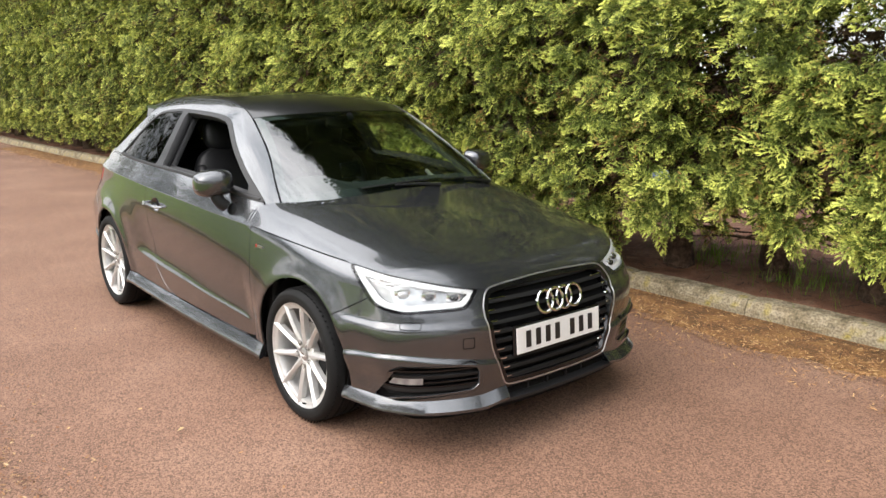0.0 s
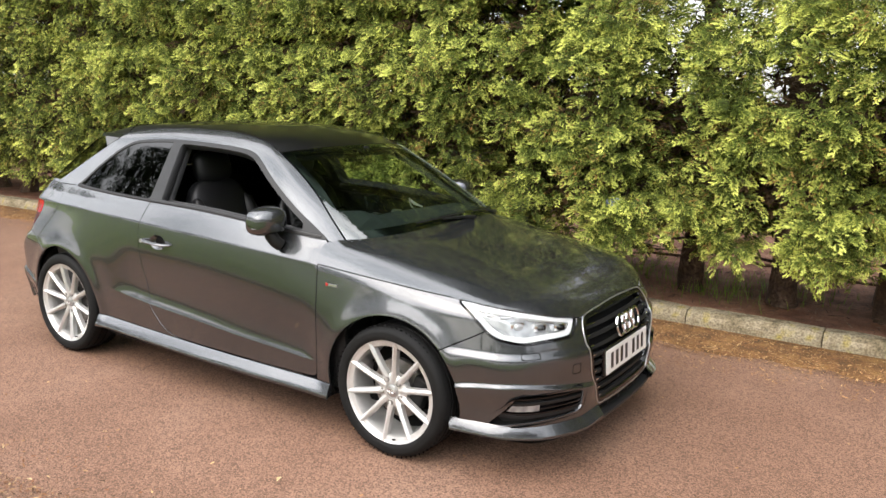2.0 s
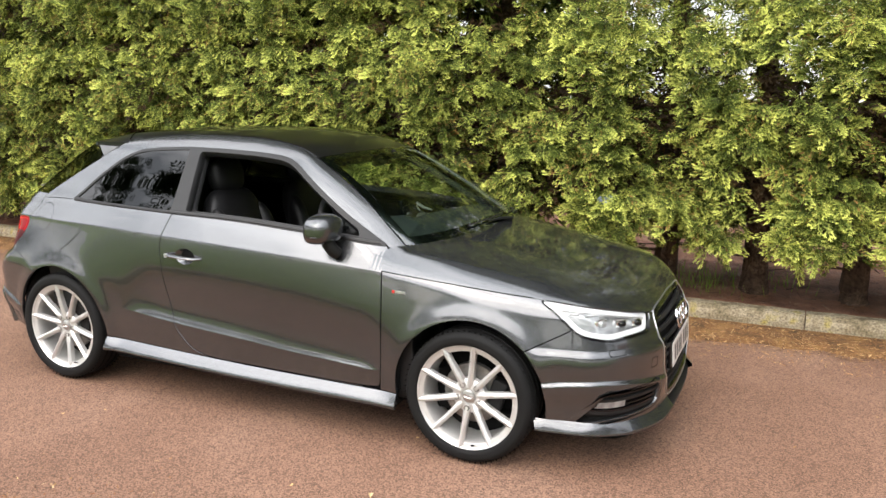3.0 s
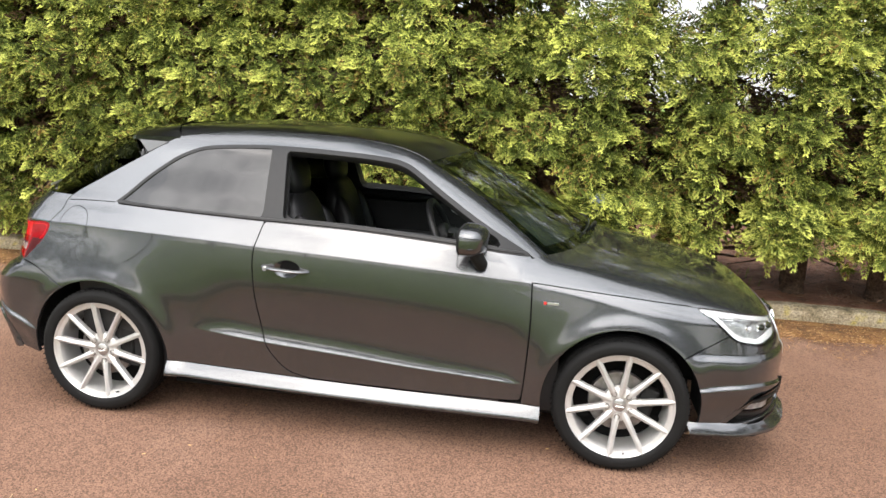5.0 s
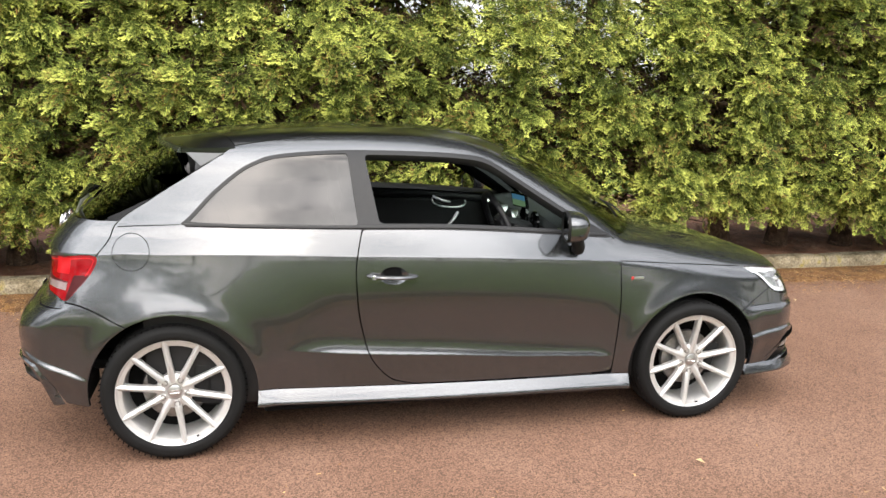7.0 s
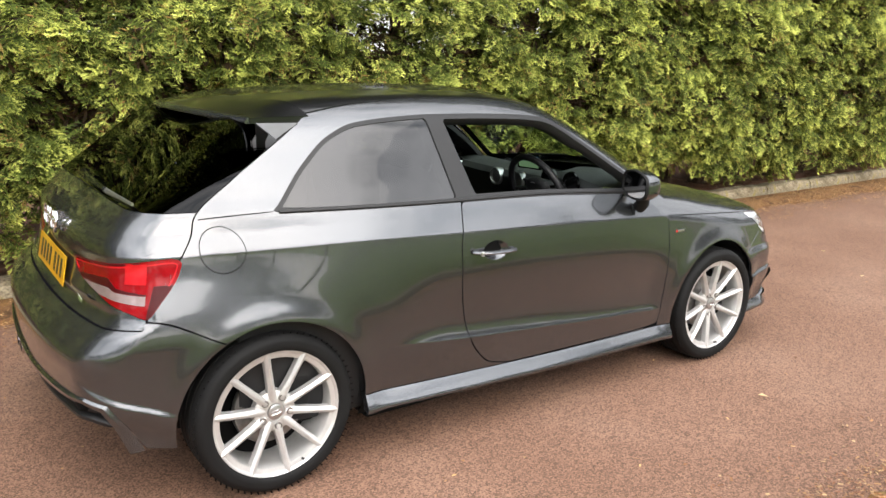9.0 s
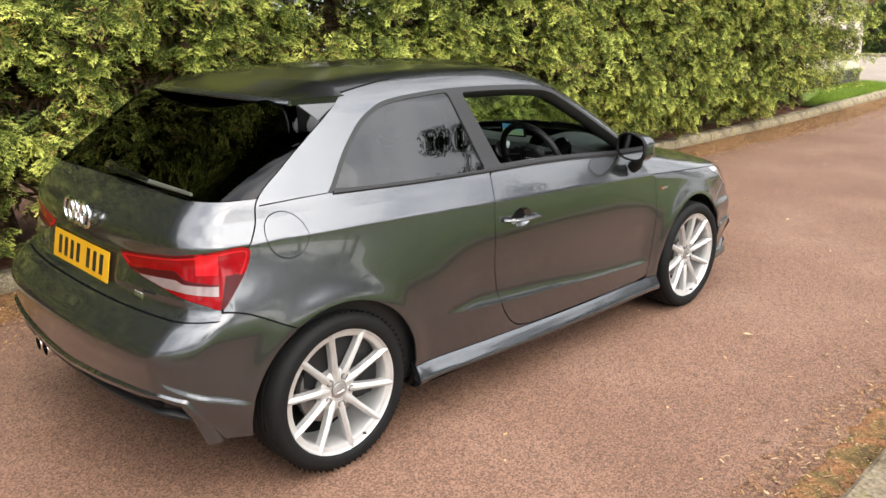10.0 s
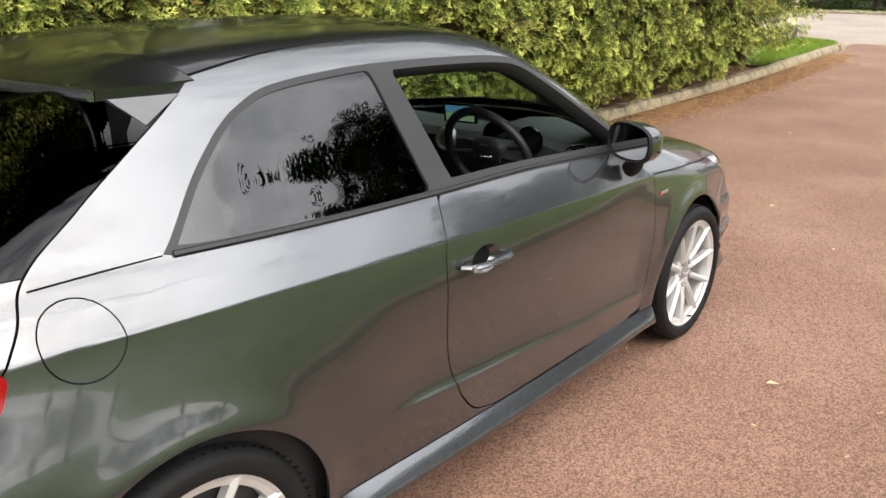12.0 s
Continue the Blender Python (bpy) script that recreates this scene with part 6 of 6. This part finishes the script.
strew("needle_litter", 52000, gutter_far, ((.010, .034), (.003, .006)), NEEDLES, "orange-brown fallen needles heaped along the kerb", "litter", 5)
xs = np.linspace(-15, 15.5, 500)
rows = np.linspace(0, 1, 9)
V = np.array([(x, float(kerb_y(x)) + .01 - (litter_edge(x) * .86 + .05 * noise.noise((x * 14, 5, 0))) * t, .009 + .020 * math.sin(min(1, t * 1.02) * 3.1) * (.6 + .6 * noise.noise((x * 8, t * 5, 4))) - (.014 if t > .99 else 0)) for x in xs for t in rows])
tagged(mesh_object("litter_mat", V, grid_faces_plain(500, 9), LITTER), "matted orange-brown needles along the kerb", "litter", kind="stuff")
V = np.array([(x, NEAR_Y - .01 + (near_edge(x) * .62 + .05 * noise.noise((x * 14, 9, 0))) * t, .008 + .012 * math.sin(min(1, t * 1.02) * 3.1) * (.6 + .6 * noise.noise((x * 8, t * 5, 6))) - (.014 if t > .99 else 0)) for x in np.linspace(-9, 14, 400) for t in rows])
tagged(mesh_object("moss_mat", V, grid_faces_plain(400, 9), MOSSY), "matted leaves and moss along the near kerb", "litter", kind="stuff")
strew("leaf_litter", 17000, gutter_near, ((.006, .024), (.003, .008)), NEAR_BITS, "brown leaf scraps along the near kerb", "litter", 6)
strew("bank_litter", 9000, lambda r: (lambda x: (x, float(kerb_y(x)) + r.uniform(.12, 2.2), .135 + r.uniform(0, .02)))(r.uniform(-6, 12)), ((.02, .09), (.004, .010)), SOIL_BITS, "dry twigs and needles under the hedge", "litter", 7)
strew("road_specks", 900, lambda r: (r.uniform(-8, 12), r.uniform(-2.1, 2.0), .011), ((.004, .02), (.003, .009)), NEEDLES, "scattered leaf scraps on the asphalt", "litter", 8, .15)

PALE_LEAF = plain("pale_leaf", (.55, .42, .22), .7, vary=.2)
for x, y, s in ((1.02, -1.30, .05), (6.4, .4, .05), (3.6, -.4, .045), (3.3, 1.1, .05), (4.1, .2, .04), (2.9, -1.0, .035), (.2, -1.9, .03)):
    s *= .5
    bm = bmesh.new()
    v = [bm.verts.new(p) for p in ((-s, 0, .004), (-s * .3, s * .45, .012), (s, 0, .006), (-s * .3, -s * .4, .010), (0, 0, .003))]
    for k in range(4):
        bm.faces.new((v[k], v[(k + 1) % 4], v[4]))
    lf = part("fallen_leaf", bm, PALE_LEAF)
    lf.matrix_basis = pose(x, y, .012, 0, 0, (x * 997) % 360)
    tagged(lf, "single pale fallen leaf on the asphalt", "leaf", "fallen leaves on the road")


def blades(name, count, place, tall, label, seed):
    r = random.Random(seed)
    tv = np.array([(-.5, 0, 0), (.5, 0, 0), (.32, .25, .55), (-.3, .25, .55), (0, .7, 1)])
    tf = np.array([(0, 1, 2), (0, 2, 3), (3, 2, 4)])
    tt = np.array([0, 0, .5, .5, 1.0])
    ms = []
    for _ in range(count):
        x, y, z = place(r)
        h = r.uniform(*tall)
        m = Matrix.Translation((x, y, z)) @ Matrix.Rotation(r.uniform(0, 6.28), 4, "Z") @ Matrix.Diagonal((.005, h * .8, h, 1))
        ms.append((0, np.array(m)))
    return tagged(scatter_mesh(name, [tv], [tf], ms, BLADE, [tt]), label, "grass", kind="stuff")


BLADE = leaf_material("grass_blades", (.08, .15, .016), (.18, .28, .032), (.34, .44, .07), .4)
blades("lawn_grass", 16000, lambda r: (r.uniform(-2.5, 4.5), NEAR_Y - .14 - r.random() ** 1.6 * 1.4, .065), (.025, .06), "short green grass behind the near kerb", 1)
blades("verge_grass", 9000, lambda r: (lambda a, q: (cx0 + q * math.cos(a), cy0 + q * math.sin(a), .115))(radians(r.uniform(-175, 20)), r.uniform(.1, 1.2)), (.03, .07), "bright green grass on the corner verge", 2)
blades("verge_edge_grass", 9000, lambda r: (lambda x: (x, r.uniform(2.52 + .05 * (x - 11.4), 2.62 + .30 * (x - 11.2)), .12))(r.uniform(11.5, 16.2)), (.03, .07), "bright green grass along the verge", 4)
blades("bank_weeds", 800, lambda r: (lambda c: (c[0] + r.gauss(0, c[2]), c[1] + r.gauss(0, .16), .12))(r.choice(((1.75, 2.75, .22), (2.0, 3.1, .35), (1.1, 3.3, .4), (.9, 3.0, .2), (-2.2, 3.2, .4)))), (.05, .14), "thin green weeds among the hedge trunks", 3)

# ---- trees across the lawn, bushes and houses at the road's end ----
CLUMP = [frond(s, .55, 4) for s in (31, 32, 33)]
for c in CLUMP:
    c[0][:, 0] *= 1.5
CV, CF, CT = [c[0] for c in CLUMP], [c[1] for c in CLUMP], [c[2] for c in CLUMP]


def lawn_tree(seed, height, spread, conifer):
    r = random.Random(seed)
    tree = empty("tree")
    bm = tube([(r.uniform(-.1, .1) * k, r.uniform(-.1, .1) * k, height * k / 6) for k in range(6)], [.26, .22, .18, .13, .08, .03], 9)
    ms = []
    tips = []
    for k in range(34):
        z = height * r.uniform(.18 if conifer else .3, .92)
        a = r.uniform(0, 6.28)
        ln = spread * ((1.05 - z / height) if conifer else math.sin(min(3.0, .45 + 2.5 * z / height))) * r.uniform(.7, 1.1)
        tip = Vector((ln * math.cos(a), ln * math.sin(a), z + (-.1 if conifer else .35) * ln))
        tube([(0, 0, z), tuple(tip * .5 + Vector((0, 0, z * .5 + .1))), tuple(tip)], [.06, .04, .012], 5, bm=bm)
        tips.append(((0, 0, z), tip))
    part("trunk", bm, BARK, tree, smooth=True)
    for b, tip in tips:
        for _ in range(26):
            t = r.uniform(.35, 1.05)
            p = Vector(b).lerp(tip, t) + Vector((r.gauss(0, .5), r.gauss(0, .5), r.gauss(0, .4)))
            m = Matrix.Translation(p) @ Euler((r.uniform(-.7, .7), r.uniform(-.7, .7), r.uniform(0, 6.28))).to_matrix().to_4x4() @ Matrix.Scale(r.uniform(1.2, 2.3), 4)
            ms.append((r.randrange(3), np.array(m)))
    scatter_mesh("crown", CV, CF, ms, TREE_LEAF, CT, tree)
    return tagged(tree, "dark green conifer across the lawn" if conifer else "dark leafy tree across the lawn", "tree", "trees across the lawn")


kinds = [lawn_tree(41, 12.5, 3.4, True), lawn_tree(42, 13.0, 5.0, False), lawn_tree(43, 9.5, 4.4, False)]
spots = [(20.5, -17, 0), (17.5, -21, 1), (13.5, -24, 2), (25, -14.5, 1), (-19, -17, 2), (-23, -14, 1), (-13, -24, 0), (29, -18, 2), (-30, -9, 1), (20, -27, 1), (-20, -26, 1), (34, -8, 1), (-36, -4, 1), (17.2, -17.6, 2), (15.2, -19.4, 0), (11.5, -21.5, 2), (23, -16.5, 2), (8.6, -24.5, 1), (5.8, -26, 2), (10.2, -26, 0), (2.6, -29, 1), (-1.5, -31, 2), (-5.5, -30, 1), (-9.5, -29, 2), (0.6, -33, 0)]
heights = {1: .80, 13: .85, 14: .52, 15: .86}
for k, (x, y, i) in enumerate(spots):
    m = Matrix.Translation((x, y, .04)) @ Matrix.Rotation(k * 1.3, 4, "Z") @ Matrix.Scale(heights.get(k, 1 if k < 17 else .85), 4)
    if k < 3:
        kinds[i].matrix_basis = m
    else:
        copy_thing(kinds[i], m)

SHRUB = leaf_material("shrub_leaves", (.015, .028, .008), (.035, .055, .014), (.075, .095, .022), .3)
r = random.Random(9)
for k in range(12):
    sh = empty("shrub")
    ms = []
    for _ in range(330):
        a, e = r.uniform(0, 6.28), r.uniform(.0, 1.4)
        q = r.uniform(.7, 1.0)
        p = Vector((1.4 * q * math.cos(a) * math.cos(e), 1.7 * q * math.sin(a) * math.cos(e), .2 + 2.5 * q * math.sin(e)))
        ms.append((r.randrange(3), np.array(Matrix.Translation(p) @ Euler((r.uniform(-1, 1), r.uniform(-1, 1), r.uniform(0, 6.28))).to_matrix().to_4x4())))
    scatter_mesh("foliage", CV, CF, ms, SHRUB, CT, sh)
    part("stem", tube([(0, 0, -.05), (.1, 0, .8), (0, .1, 1.5)], [.09, .06, .02], 6), BARK, sh)
    sh.location = (35.6 + r.uniform(-.4, .4), -6 + k * 2.1, .0)
    tagged(sh, "dark green rounded shrub beyond the side road", "shrub", "shrubs beyond the side road")
kerb_line = tagged(empty("kerb_side"), "grey kerb along the far edge of the side road", "kerb", kind="structure")
for k in range(48):
    st = new("kerb_stone", STONES[k % 5])
    st.parent = kerb_line
    st.matrix_basis = Matrix.Translation((33.1, -20 + .914 * k, 0)) @ Matrix.Rotation(-math.pi / 2, 4, "Z")

# the rendered house corner behind the end of the hedge
RENDER_ = layered("cream_render", [(.3, (.60, .53, .40)), (.7, (.72, .65, .52))], 3, .9, 120, .12, .3, .003)
PLINTH = plain("dark_plinth", (.06, .055, .05), .8, vary=.25, bump=.4)
BRICK = layered("red_brick", [(.3, (.22, .08, .05)), (.7, (.33, .14, .09))], 8, .9, 60, .3, .4, .005)
TILE = plain("brown_roof_tile", (.11, .06, .045), .85, vary=.3, scale=8)
FRAME = plain("white_window_frame", (.75, .75, .73), .4, vary=.05)


def house(name, x0, x1, y0, y1, h, wall_mat, label, windows):
    hs = empty(name)
    part("wall", box(x1 - x0, y1 - y0, h, pose((x0 + x1) / 2, (y0 + y1) / 2, h / 2), .01), wall_mat, hs)
    part("plinth", box(x1 - x0 + .06, y1 - y0 + .06, .45, pose((x0 + x1) / 2, (y0 + y1) / 2, .22), .01), PLINTH, hs)
    bm = bmesh.new()
    v = [bm.verts.new(p) for p in ((x0 - .4, y0 - .4, h), (x1 + .4, y0 - .4, h), (x1 + .4, y1 + .4, h), (x0 - .4, y1 + .4, h), ((x0 + x1) / 2, y0 - .4, h + (x1 - x0) * .38), ((x0 + x1) / 2, y1 + .4, h + (x1 - x0) * .38))]
    for f in ((0, 1, 4), (1, 2, 5, 4), (2, 3, 5), (3, 0, 4, 5), (3, 2, 1, 0)):
        bm.faces.new([v[i] for i in f])
    part("roof", bm, TILE, hs)
    for (wx, wy, wz, ww, wh, turn) in windows:
        win = part("window", box(ww, .10, wh, pose(wx, wy, wz, 0, 0, turn), .02), FRAME, hs, "white framed window")
        for s in (-1, 1):
            part("pane", box(ww / 2 - .09, .02, wh - .14, pose(wx, wy, wz, 0, 0, turn) @ pose(s * (ww / 4 - .01), -.05, 0)), GLOSS_BLACK, win)
    return tagged(hs, label, "house")


house("house", 13.6, 17.15, 3.85, 9.5, 5.0, RENDER_, "cream rendered house with a dark plinth behind the hedge", ())
house("house", 39, 47, -2, 12, 5.2, BRICK, "red brick house with white windows beyond the side road", [(39, y, z, 1.5, 1.2, -90) for y in (0.5, 4, 7.5, 10) for z in (1.5, 3.9)])
